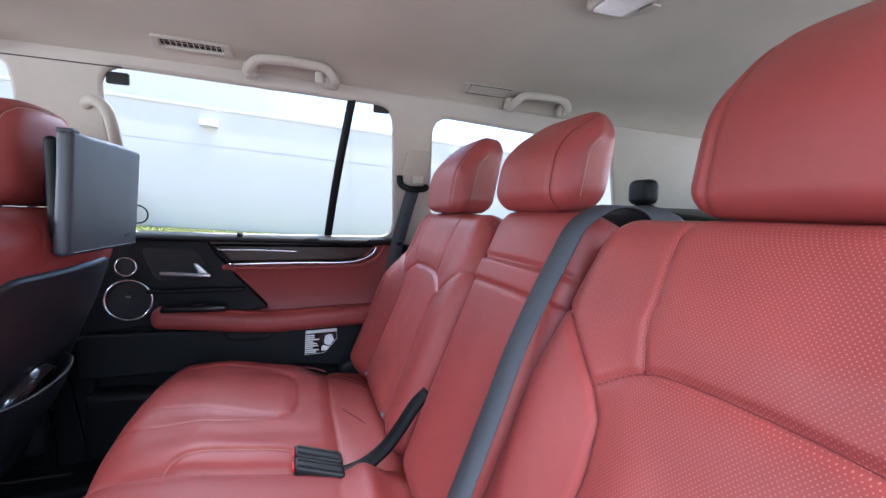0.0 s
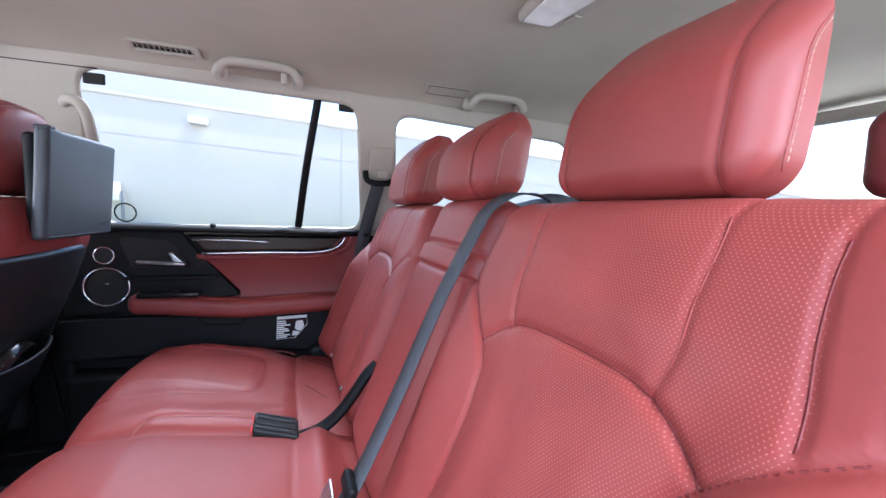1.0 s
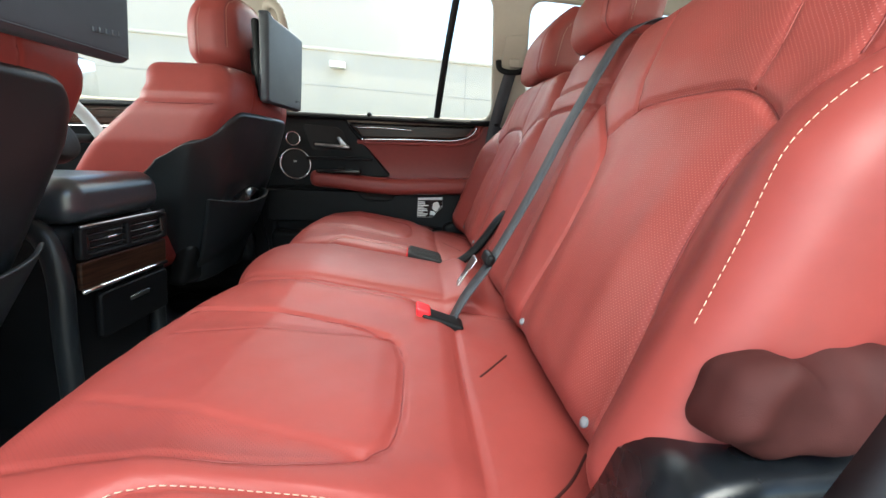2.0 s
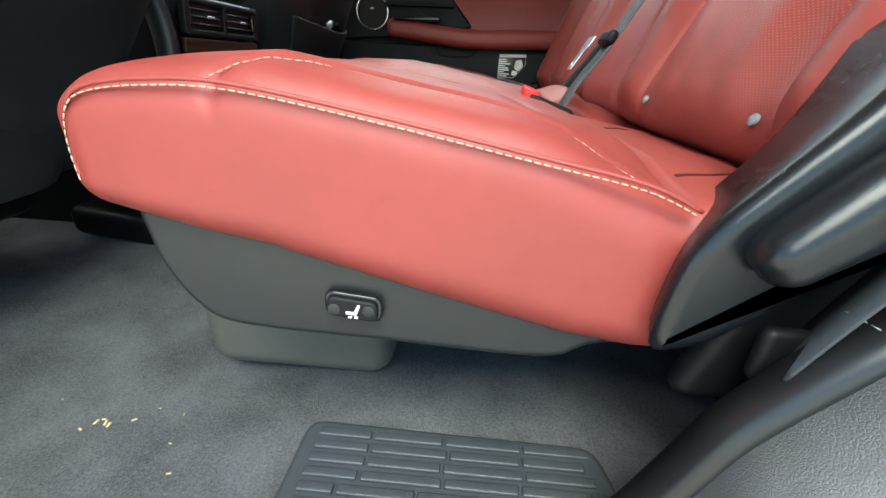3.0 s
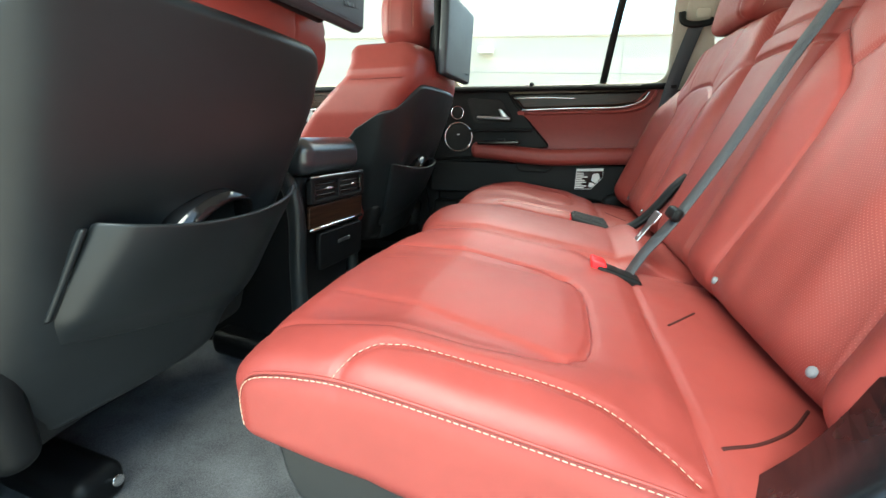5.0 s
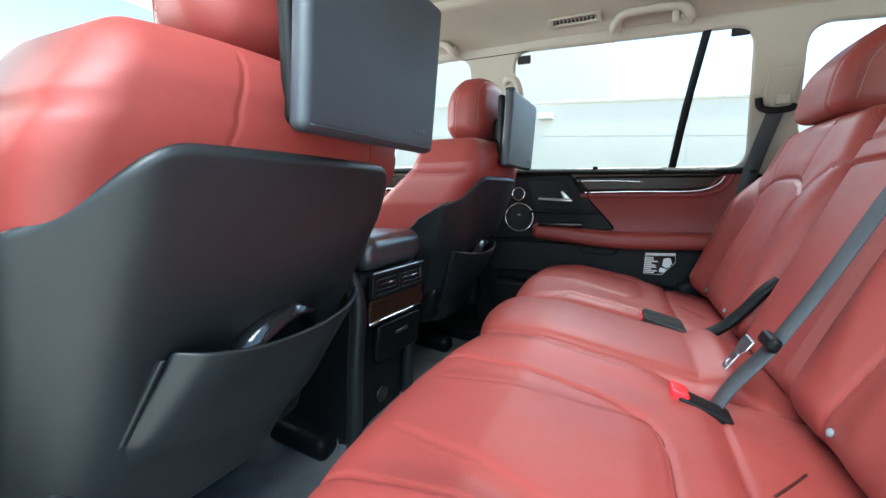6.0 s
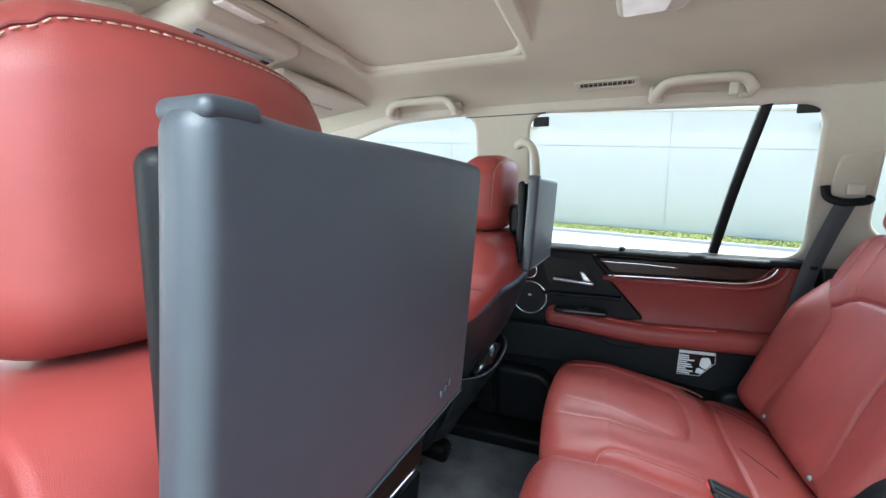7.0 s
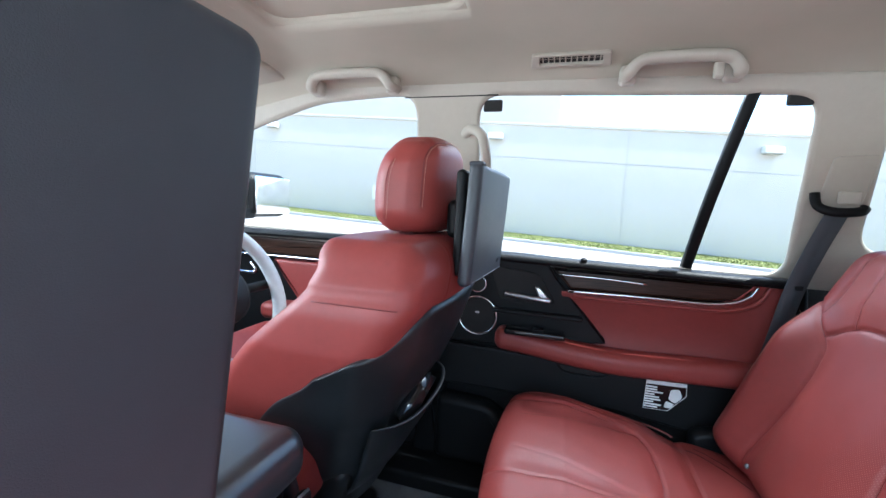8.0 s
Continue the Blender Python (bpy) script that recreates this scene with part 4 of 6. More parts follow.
def headrest(parent, xf, yc, z0, z1, w, dep, lean=0.22, back_taper=0.16, corner=0.16, power=5.0, soft=0.042, bow=0.0, tuck=0.045, crest=False):
    """A padded headrest whose face stands at xf, from z0 to z1, with side panels, seams and stitching."""
    h, zc, xc = z1 - z0, (z0 + z1) / 2, xf + dep / 2

    def warp(P):
        d, u, z = P[:, 0], P[:, 1], P[:, 2]
        top = step(z, -h * 0.15, h / 2)
        rear = step(d, -dep / 2, dep / 2)
        un = np.abs(u) / (w / 2)
        z2 = z - corner * h * un ** power * step(z, 0, h / 2) + 0.35 * corner * h * un ** power * step(-z, 0, h / 2)
        u2 = u * (1 - 0.05 * top) * (1 - back_taper * rear)
        face = 1 - rear
        dd = d - 0.012 * (1 - un ** 2) * face * (1 - (2 * z / h) ** 2) + tuck * top ** 2 * face
        g = np.exp(-((np.abs(u) - w * 0.37) / 0.004) ** 2)
        dd = dd + 0.004 * g * face - bow * un ** 2 * rear
        z2 = z2 - 0.004 * g * step(z, h * 0.25, h * 0.5)
        return np.c_[xc + dd + lean * (z2 + h / 2), yc + u2, zc + z2]
    soft = min(dep * 0.42, soft)
    V, F = rbox((0, 0, 0), (dep, w, h), soft, (4, 50, 10), 6, None)
    C = np.array([V[q].mean(0) for q in F])
    W = warp(V)
    key = ["pad" if abs(c[1]) <= w * 0.37 else ("low" if c[1] < 0 else "high") for c in C]
    split_parts(W, F, key, {"pad": ("headrest", red, ""), "low": ("headrest_side", red, ""), "high": ("headrest_side", red, "")}, parent)
    if crest:
        # a stitched seam over the crown and down both sides
        for q0, lift, kind_of in ((0.87, 0.0012, "thread"), (0.78, 0.0004, "seam")):
            ins, rr, dd = w / 2 - soft, soft * math.cos(q0) + lift, dep / 2 - soft + (soft + lift) * math.sin(q0)
            half = [(u, h / 2 - soft + rr) for u in np.linspace(0, ins, 14)] + [(ins + rr * math.sin(q), h / 2 - soft + rr * math.cos(q)) for q in np.linspace(0.1, math.pi / 2, 12)] + [(ins + rr, zz) for zz in np.linspace(h / 2 - soft - 0.01, -h * 0.25, 12)]
            line = warp(np.array([(dd, -u, z) for u, z in half[:0:-1]] + [(dd, u, z) for u, z in half]))
            if kind_of == "thread":
                part("headrest_stitching", stitches(line), thread, parent, "cream stitching")
            else:
                part("headrest_seam", sweep(line, circle(0.0012, 5), up=(1, 0, 0)), red_dark, parent)
    for s in (-1, 1):
        Q = np.array([(-dep * 0.16, s * (w / 2 + 0.0013), zz) for zz in np.linspace(-h * 0.40, h * 0.34, 24)])
        part("headrest_stitching", stitches(warp(Q)), thread, parent, "cream stitching")
        Q2 = np.array([(-dep * 0.22, s * (w / 2 + 0.0002), zz) for zz in np.linspace(-h * 0.44, h * 0.36, 20)])
        part("headrest_seam", sweep(warp(Q2), circle(0.0006, 5), up=(0, 1, 0)), red, parent)
        bend = [(-(dep / 2 - soft) - soft * math.cos(q), h / 2 - soft + soft * math.sin(q)) for q in np.linspace(0.1, 1.4, 8)]
        bow_line = [(d, -z) for d, z in bend[::-1]] + [(-dep / 2, zz) for zz in np.linspace(-h / 2 + soft, h / 2 - soft, 12)] + bend
        Q3 = np.array([(d, s * w * 0.37, z) for d, z in bow_line])
        part("headrest_seam", sweep(warp(Q3), circle(0.0009, 5), up=(1, 0, 0)), red_dark, parent)
        part("headrest_post", sweep([(xc + 0.01, yc + s * 0.055, z0 + 0.03), (xc - 0.02, yc + s * 0.055, z0 - 0.06)], circle(0.006, 8), up=(1, 0, 0)), chrome, parent)


def surface_line(line, warp, mode, n=6):
    """A seam line lifted onto a warped cover."""
    P = smooth_path(line, n)
    if mode == "back":
        Q = np.c_[P[:, 0], P[:, 1], np.full(len(P), 0.0655)]
    else:
        Q = np.c_[P[:, 1], P[:, 0], np.full(len(P), 0.0505)]
    return warp(Q)


def outer_seat(yc, out, label):
    """One outer rear seat; out is the sign of the side on which its door lies."""
    t = thing("rear_seat", (-0.1, yc, 0.0), label, "car seat", group="rear seats")
    bw = back_warp(yc, lambda u, z: outer_back(u, z, out))
    V, F = rbox((0, 0.5625, 0), (0.555, 0.535, 0.13), 0.05, (104, 104, 2), 4, None)
    C = np.array([V[q].mean(0) for q in F])
    a, z = np.abs(C[:, 0]), C[:, 1]
    ins = inside(C[:, 0], C[:, 1], INSERT) & (C[:, 2] > 0.02)
    up_line = np.interp(z, [0.60, 0.662, 0.69, 0.706, 0.72], [0.13, 0.20, 0.24, 0.285, 0.4])
    above = (a < up_line) & (z > 0.625)
    key = []
    for k in range(len(F)):
        if ins[k]:
            key.append("insert")
        elif above[k] and C[k, 2] > 0.02:
            lim = np.interp(z[k], [0.662, 0.74, 0.83], [0.2, 0.2, 0.212])
            key.append("shoulder" if a[k] < lim or C[k, 0] * out < 0 else ("edge_low" if C[k, 0] < 0 else "edge_high"))
        else:
            key.append("wing")
    W = bw(V)
    split_parts(W, F, key, {"insert": ("back_insert", red_back, "perforated red leather panel"), "shoulder": ("shoulder_panel", red_back, "perforated red leather panel"), "edge_low": ("shoulder_edge", red, ""), "edge_high": ("shoulder_edge", red, ""), "wing": ("back_bolster", red, "")}, t)
    for s in (out,):
        part("back_stitching", stitches(surface_line([(s * 0.240, 0.47), (s * 0.236, 0.53), (s * 0.230, 0.595), (s * 0.232, 0.632), (s * 0.24, 0.652), (s * 0.262, 0.655)], bw, "back")), thread, t, "cream stitching")
    for line, sides in ((SEAM_SIDE[:-1], (-1, 1)), (SEAM_WING[:-1], (-1, 1)), (SEAM_UP[:-1] + [(0.13, 0.80)], (-1, 1)), (SEAM_OUT[:-1] + [(0.207, 0.79)], (out,))):
        for s in sides:
            part("seam", sweep(surface_line([(s * u, z) for u, z in line], bw, "back"), circle(0.0011, 5)), red if line[0] == SEAM_UP[0] else red_dark, t)
    part("seam", sweep(surface_line([(-u, z) for u, z in SEAM_TOP[::-1]] + SEAM_TOP[1:], bw, "back"), circle(0.0011, 5)), red_dark, t)
    # cushion
    cw = cush_warp(yc, lambda u, x: outer_cush(u, x, out), 0.285)
    V, F = rbox((-0.044, 0, 0), (0.620, 0.57, 0.10), 0.025, (114, 110, 8), 4, None)
    C = np.array([V[q].mean(0) for q in F])
    lim = np.interp(C[:, 0], [-0.4, -0.28, -0.13, -0.065, -0.03, -0.02, -0.018], [0.165, 0.160, 0.150, 0.135, 0.105, 0.06, -1])
    flute = np.interp(C[:, 0], [p[1] for p in C_FLUTE], [p[0] for p in C_FLUTE])
    v = C[:, 1] * out - 0.05
    key = []
    for k in range(len(F)):
        if C[k, 2] > 0.03 and abs(v[k]) < lim[k] and C[k, 0] > -0.36:
            key.append("insert" if abs(v[k]) < flute[k] or C[k, 0] < -0.335 else ("strip_low" if v[k] < 0 else "strip_high"))
        elif abs(C[k, 1]) > 0.262 or C[k, 2] < -0.03:
            key.append("skirt")
        elif C[k, 0] > 0.062:
            key.append("flap")
        else:
            key.append("bolster")
    split_parts(cw(V), F, key, {"insert": ("cushion_insert", red, ""), "strip_low": ("cushion_strip", red_cush, "perforated red leather strip"), "strip_high": ("cushion_strip", red_cush, "perforated red leather strip"), "skirt": ("cushion_skirt", red, ""), "flap": ("cushion_flap", red, ""), "bolster": ("cushion_bolster", red, "")}, t)
    for s in (-1, 1):
        part("cushion_stitching", stitches(surface_line([(s * u, x) for u, x in C_STITCH], cw, "cush") + np.array([0, 0, 0.002])), thread, t, "cream stitching")
    seam = [(-0.339, 0.281), (-0.342, 0.294), (-0.339, 0.311), (-0.330, 0.328), (-0.315, 0.338), (-0.277, 0.3435), (-0.223, 0.343), (-0.13, 0.328), (-0.036, 0.310), (0.03, 0.297), (0.066, 0.282)]
    path = smooth_path([(x, yc + out * (0.2853 - 0.025 + math.sqrt(0.000625 - min(0.0235, max(0.0, -x - 0.326)) ** 2)), z) for x, z in seam], 6)
    part("edge_stitching", stitches(path + np.array([0, out * 0.0012, -0.002]), length=0.0042, gap=0.0018, r=0.00055), thread, t, "row of cream stitching")
    part("edge_seam", sweep(path + np.array([0, -out * 0.0006, 0.0015]), circle(0.0016, 6)), red, t)
    part("seam", sweep(surface_line([(out * (0.05 - u), x) for u, x in C_SIDE[1:]] + [(out * (0.05 + u), x) for u, x in C_SIDE[1:-1][::-1]], cw, "cush"), circle(0.0009, 5)), red_dark, t)
    part("seam", sweep(surface_line([(-0.24, 0.064), (0.0, 0.062), (0.24, 0.064)], cw, "cush"), circle(0.0009, 5)), red_dark, t)
    # slits and folds where the flap goes under the backrest, their shade painted dark
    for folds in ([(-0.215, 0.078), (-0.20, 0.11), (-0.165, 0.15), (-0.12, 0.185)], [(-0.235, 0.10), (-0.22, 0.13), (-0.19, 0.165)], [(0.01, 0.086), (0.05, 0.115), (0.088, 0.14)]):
        part("pleat_shade", sweep(surface_line([(-out * u, x) for u, x in folds], cw, "cush"), [(-0.0022, -0.0012), (0.0022, -0.0012), (0.001, 0.0006), (-0.001, 0.0006)]), maroon, t, "strip painted dark for the shade in a leather fold")
    headrest(t, 0.370 if out < 0 else 0.342, yc + 0.008, 0.816, 1.02, 0.266, 0.125, 0.20, 0.22, 0.13, 5.0, 0.034)
    for du in (-0.13, 0.13):
        p = bw(np.array([[du, 0.326, 0.0625]]))[0]
        part("press_stud", disc(tuple(p), (-0.93, 0, 0.37), 0.006, 0.003, 16, 0.002), mouse_grey, t, "grey plastic stud")
    return t


right_seat = outer_seat(0.29, -1, "red leather rear seat with perforated inserts and raised side bolsters")
left_seat = outer_seat(1.155, 1, "red leather rear seat beside the closed door")


# fittings on the near side of the right seat
def in_side(y0, sgn=-1):
    return lambda a, b, d: (a, y0 + sgn * d, b)


shield = [(-0.330, 0.300), (-0.318, 0.255), (-0.309, 0.21), (-0.286, 0.174), (-0.251, 0.159), (-0.138, 0.155), (-0.012, 0.151), (0.022, 0.166), (0.068, 0.178), (0.10, 0.20), (0.10, 0.25), (0.0, 0.26), (-0.15, 0.29)]
part("side_shield", plate(smooth_path(shield, 3, True), 0.085, 0.006, lambda a, b, d: (a, 0.105 - d, b)), shield_grey, right_seat, "dark grey plastic side shield")
sw = part("switch_bezel", plate(round_poly([(-0.180, 0.204), (-0.136, 0.200), (-0.136, 0.178), (-0.180, 0.182)], 0.008), 0.004, 0.002, in_side(0.0165)), gloss_black, right_seat, "black seat switch")
part("rocker", plate(round_poly([(-0.177, 0.2012), (-0.139, 0.1975), (-0.139, 0.1805), (-0.177, 0.1845)], 0.006), 0.005, 0.002, in_side(0.0135)), charcoal, sw)
ic = [(-0.1625, 0.1875), (-0.1545, 0.187), (-0.1515, 0.1955), (-0.1535, 0.1957), (-0.1565, 0.1895), (-0.1625, 0.190)]
part("seat_symbol", plate(ic, 0.0005, 0.0001, in_side(0.0083)), white_paint, sw, "small white seat symbol")
for q in (-0.1610, -0.1565):
    part("symbol_dot", plate(round_poly([(q, 0.1842), (q + 0.003, 0.184), (q + 0.003, 0.1858), (q, 0.186)], 0.0006), 0.0005, 0.0001, in_side(0.0083)), white_paint, sw)
for q in (-0.1715, -0.1455):
    part("rocker_dimple", disc((q, 0.0088, 0.1905), (0, -1, 0), 0.0048, 0.0008, 16, 0.0004), shield_grey, sw)
cover = smooth_path([(0.044, 0.196), (0.047, 0.250), (0.060, 0.280), (0.085, 0.312), (0.120, 0.353), (0.150, 0.390), (0.178, 0.411), (0.24, 0.418), (0.32, 0.42), (0.355, 0.385), (0.26, 0.345), (0.185, 0.296), (0.133, 0.25), (0.102, 0.218), (0.072, 0.197)], 4, True)


def cover_place(a, b, d):
    """The upper face runs back towards the cushion; the outer face is slightly dished."""
    t = d / 0.075
    return (a + 0.032 * (1 - t) * (1 - float(step(b, 0.30, 0.42))), 0.055 - d, b)


part("recliner_cover", plate(cover, 0.075, 0.013, cover_place, 6), cover_plastic, right_seat, "blue-black moulded recliner cover")
part("recliner_lever", bent_slab([(0.084, 0.262), (0.110, 0.286), (0.150, 0.320), (0.20, 0.358), (0.30, 0.405)], [0.030, 0.046, 0.052, 0.054, 0.05], -0.012, -0.046, 0.016), cover_plastic, right_seat, "black plastic recliner lever")
# cloth lump coloured dark to stand for the shaded hollow below the bolster
part("side_fold", rbox((0.240, 0.016, 0.453), (0.115, 0.062, 0.062), 0.024, (22, 10, 12), 4, lambda P: np.c_[P[:, 0] + 0.35 * (P[:, 2] - 0.458), P[:, 1] + 0.005 * np.sin(90 * P[:, 0] + 30 * P[:, 2]) * np.cos(70 * P[:, 2]), P[:, 2] + 0.005 * np.sin(75 * P[:, 0] + 60 * P[:, 1]) + 0.002 * np.sin(190 * P[:, 0])]), maroon, right_seat, "maroon cloth fold beside the bolster, darkened for shade in the hollow")
# black panel added to stand for the unlit gap under the lever
part("void_shade_panel", rbox((0.24, 0.012, 0.27), (0.24, 0.026, 0.26), 0.012, (3, 1, 3), 3, lambda P: np.c_[P[:, 0] + 0.3 * (P[:, 2] - 0.27), P[:, 1:]]), black_plastic, right_seat, "added black panel for the dark void below the recliner")
part("seat_leg", rbox((-0.27, 0.24, 0.085), (0.225, 0.22, 0.15), 0.03, (4, 4, 3), 4, lambda P: np.c_[P[:, 0] + 0.25 * (P[:, 2] - 0.08) * -0.2, P[:, 1], P[:, 2]]), grey_plastic, right_seat, "grey-brown plastic cover of the seat mount")
part("seat_frame", rbox((-0.09, 0.29, 0.165), (0.40, 0.46, 0.06), 0.02), black_plastic, right_seat)
part("rear_leg", rbox((0.26, 0.32, 0.10), (0.06, 0.36, 0.2), 0.02), black_plastic, right_seat)
part("seat_frame", rbox((-0.09, 1.155, 0.15), (0.44, 0.48, 0.10), 0.02), black_plastic, left_seat)
part("seat_leg", rbox((-0.05, 1.155, 0.06), (0.25, 0.42, 0.13), 0.02), black_plastic, left_seat)


# centre seat with the folding armrest back
def centre_seat():
    yc, w = 0.722, 0.318
    t = thing("rear_seat", (-0.1, yc, 0.0), "narrow red leather centre seat with a folding backrest", "car seat", group="rear seats")

    def hb(u, z):
        a = np.abs(u)
        return 0.012 * (1 - (u / 0.16) ** 2) + groove(a, z, [[(0.125, 0.2), (0.125, 0.9)]], 0.004) - 0.010 * np.exp(-((z - 0.735) / 0.004) ** 2) + 0.004 * ((z > 0.69) & (z < 0.735)) - 0.006 * np.exp(-((z - 0.69) / 0.004) ** 2)
    bw = back_warp(yc, hb)
    V, F = rbox((0, 0.5675, -0.005), (w, 0.545, 0.12), 0.045, (60, 104, 2), 4, None)
    C = np.array([V[q].mean(0) for q in F])
    key = ["band" if 0.69 < c[1] < 0.735 and abs(c[0]) < 0.125 and c[2] > 0 else "back" for c in C]
    split_parts(bw(V), F, key, {"band": ("pull_band", red, "stitched red leather pull band"), "back": ("backrest", red, "")}, t)

    def hc(u, x):
        a = np.abs(u)
        return groove(a, x, [[(0.0, 0.055), (0.16, 0.055)], [(0.135, -0.42), (0.135, 0.05)]], 0.004) + 0.010 * (1 - (u / 0.16) ** 2) + 0.020 * np.exp(-((x - 0.105) / 0.03) ** 2)
    cw = cush_warp(yc, hc, 0.16)
    V, F = rbox((-0.045, 0, 0), (0.61, w, 0.10), 0.024, (66, 40, 3), 4, None)
    part("cushion", (cw(V), F), red, t)
    headrest(t, 0.348, yc + 0.010, 0.822, 0.995, 0.24, 0.125, 0.18, 0.22)
    part("seat_frame", rbox((-0.09, yc, 0.15), (0.40, 0.28, 0.09), 0.02), black_plastic, t)
    part("seat_leg", rbox((-0.05, yc, 0.055), (0.2, 0.2, 0.12), 0.02), black_plastic, t)
    return t


centre_seat()

# belts and buckles
bl = thing("seat_belt", (0.12, 0.51, 0.30), "dark grey seat belt drawn over the backrest, with its metal tongue", "seat belt")
path = smooth_path([(0.56, 0.575, 0.795), (0.47, 0.575, 0.828), (0.408, 0.573, 0.832), (0.362, 0.574, 0.806), (0.335, 0.573, 0.765), (0.275, 0.572, 0.65), (0.205, 0.545, 0.52), (0.135, 0.512, 0.408), (0.085, 0.505, 0.335), (0.055, 0.50, 0.275)], 8)
part("webbing", sweep(path, strap_profile(0.044, 0.0022), up=(-0.93, -0.05, 0.37)), webbing, bl)
part("tongue_cover", rbox((0, 0, 0), (0.055, 0.016, 0.022), 0.007, (2, 2, 2), 3, lambda P: P @ np.array([[0, 1, 0.0], [-0.93, 0, 0.37], [0.37, 0, 0.93]]) + np.array([0.128, 0.512, 0.41])), black_plastic, bl, "black plastic tongue cover")
part("tongue", pierced(round_poly([(-0.021, -0.012), (0.021, -0.012), (0.021, 0.008), (0.013, 0.016), (0.012, 0.052), (-0.012, 0.052), (-0.013, 0.016), (-0.021, 0.008)], 0.003), [round_poly([(-0.005, 0.034), (0.005, 0.034), (0.005, 0.044), (-0.005, 0.044)], 0.002)], 0.003, 0.001, lambda a, b, d: (0.112 - 0.012 - d - 0.50 * b, 0.512 + a - 0.1 * b, 0.402 - 0.78 * b)), silver, bl, "steel tongue")
for bx, by, bz in ((0.030, 0.472, 0.305),):
    bk = thing("belt_buckle", (bx, by, bz - 0.02), "black belt buckle with a bright red button", "belt buckle")
    part("housing", rbox((bx + 0.014, by, bz - 0.004), (0.075, 0.042, 0.036), 0.007, (2, 2, 1), 3, lambda P: np.c_[P[:, 0], P[:, 1], P[:, 2] - 0.35 * (P[:, 0] - bx)]), black_plastic, bk)
    part("button", rbox((bx - 0.020, by, bz + 0.010), (0.026, 0.036, 0.022), 0.005, (1, 1, 1), 3, lambda P: np.c_[P[:, 0], P[:, 1], P[:, 2] - 0.35 * (P[:, 0] - bx)]), red_plastic, bk, "bright red release button")
# latch strap between centre and left seat
ls = thing("belt_buckle", (0.0, 0.90, 0.28), "pair of black belt buckles between the seats", "belt buckle")
SL = lambda P: np.c_[P[:, 0], P[:, 1] - 0.25 * P[:, 0], P[:, 2] - 0.20 * P[:, 0]]
for by in (0.868, 0.912):
    hs = part("housing", rbox((0.02, by, 0.318), (0.092, 0.036, 0.024), 0.006, (6, 3, 1), 3, SL), rubber, ls, "black plastic buckle housing")
    for k in (-1, 1):
        part("rib", rbox((0.02, by + 0.009 * k, 0.331), (0.080, 0.006, 0.004), 0.0018, (6, 1, 1), 2, SL), rubber, hs)
    part("release_button", rbox((-0.0275, by, 0.3185), (0.004, 0.022, 0.008), 0.0015, (1, 1, 1), 2, SL), red_plastic, hs, "red release button")
part("arm", sweep(smooth_path([(0.05, 0.882, 0.286), (0.10, 0.882, 0.294), (0.145, 0.882, 0.322), (0.182, 0.882, 0.366), (0.212, 0.882, 0.41), (0.24, 0.882, 0.44)], 6), circle(0.021, 16, 0.011), up=(-0.8, 0, 0.6)), black_plastic, ls, "broad black plastic belt arm")
lb = thing("belt_buckle", (0.14, 1.46, 0.30), "black belt anchor cover beside the door", "belt anchor")
part("housing", rbox((0.17, 1.455, 0.29), (0.13, 0.05, 0.07), 0.02, (3, 2, 2), 4, lambda P: np.c_[P[:, 0], P[:, 1], P[:, 2] + 0.3 * (P[:, 0] - 0.17)]), black_plastic, lb)


# ---- third row and load space, seen over the backrests ----
def third_seat():
    y = 0.37
    t = thing("third_row_seat", (1.3, y, 0.0), "dark red leather third-row seat", "car seat")
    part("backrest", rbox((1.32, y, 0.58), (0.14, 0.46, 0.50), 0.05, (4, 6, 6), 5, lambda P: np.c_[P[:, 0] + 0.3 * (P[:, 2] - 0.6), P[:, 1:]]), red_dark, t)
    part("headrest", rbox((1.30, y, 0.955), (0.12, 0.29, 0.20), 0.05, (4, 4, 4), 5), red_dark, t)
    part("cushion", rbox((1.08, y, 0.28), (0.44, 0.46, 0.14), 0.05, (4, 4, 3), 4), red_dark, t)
    part("seat_base", rbox((1.15, y, 0.12), (0.4, 0.4, 0.24), 0.03), black_plastic, t)
    part("headrest_post", sweep([(1.33, y, 0.80), (1.31, y, 0.90)], circle(0.012, 8), up=(1, 0, 0)), chrome, t)


third_seat()
tb = thing("belt_reel_cover", (0.96, 1.06, 0.72), "black belt guide standing behind the seats", "belt guide")
part("post", rbox((0.98, 1.05, 0.80), (0.05, 0.07, 0.12), 0.02, (2, 2, 3), 4, lambda P: np.c_[P[:, 0] - 0.3 * (P[:, 2] - 0.8), P[:, 1], P[:, 2]]), black, tb)
part("cap", rbox((0.955, 1.05, 0.895), (0.055, 0.085, 0.075), 0.022, (2, 2, 2), 4), black, tb)
lc = thing("load_cover", (0.75, 1.0, 0.70), "black vinyl load cover behind the rear seats", "load cover")
part("sheet", rbox((0.92, 0.95, 0.80), (0.5, 0.75, 0.06), 0.025, (8, 8, 1), 4, lambda P: np.c_[P[:, 0], P[:, 1], P[:, 2] + 0.015 * np.sin(9 * P[:, 1])]), black, lc)
part("support", rbox((0.92, 0.95, 0.40), (0.4, 0.6, 0.76), 0.03), black_plastic, lc)

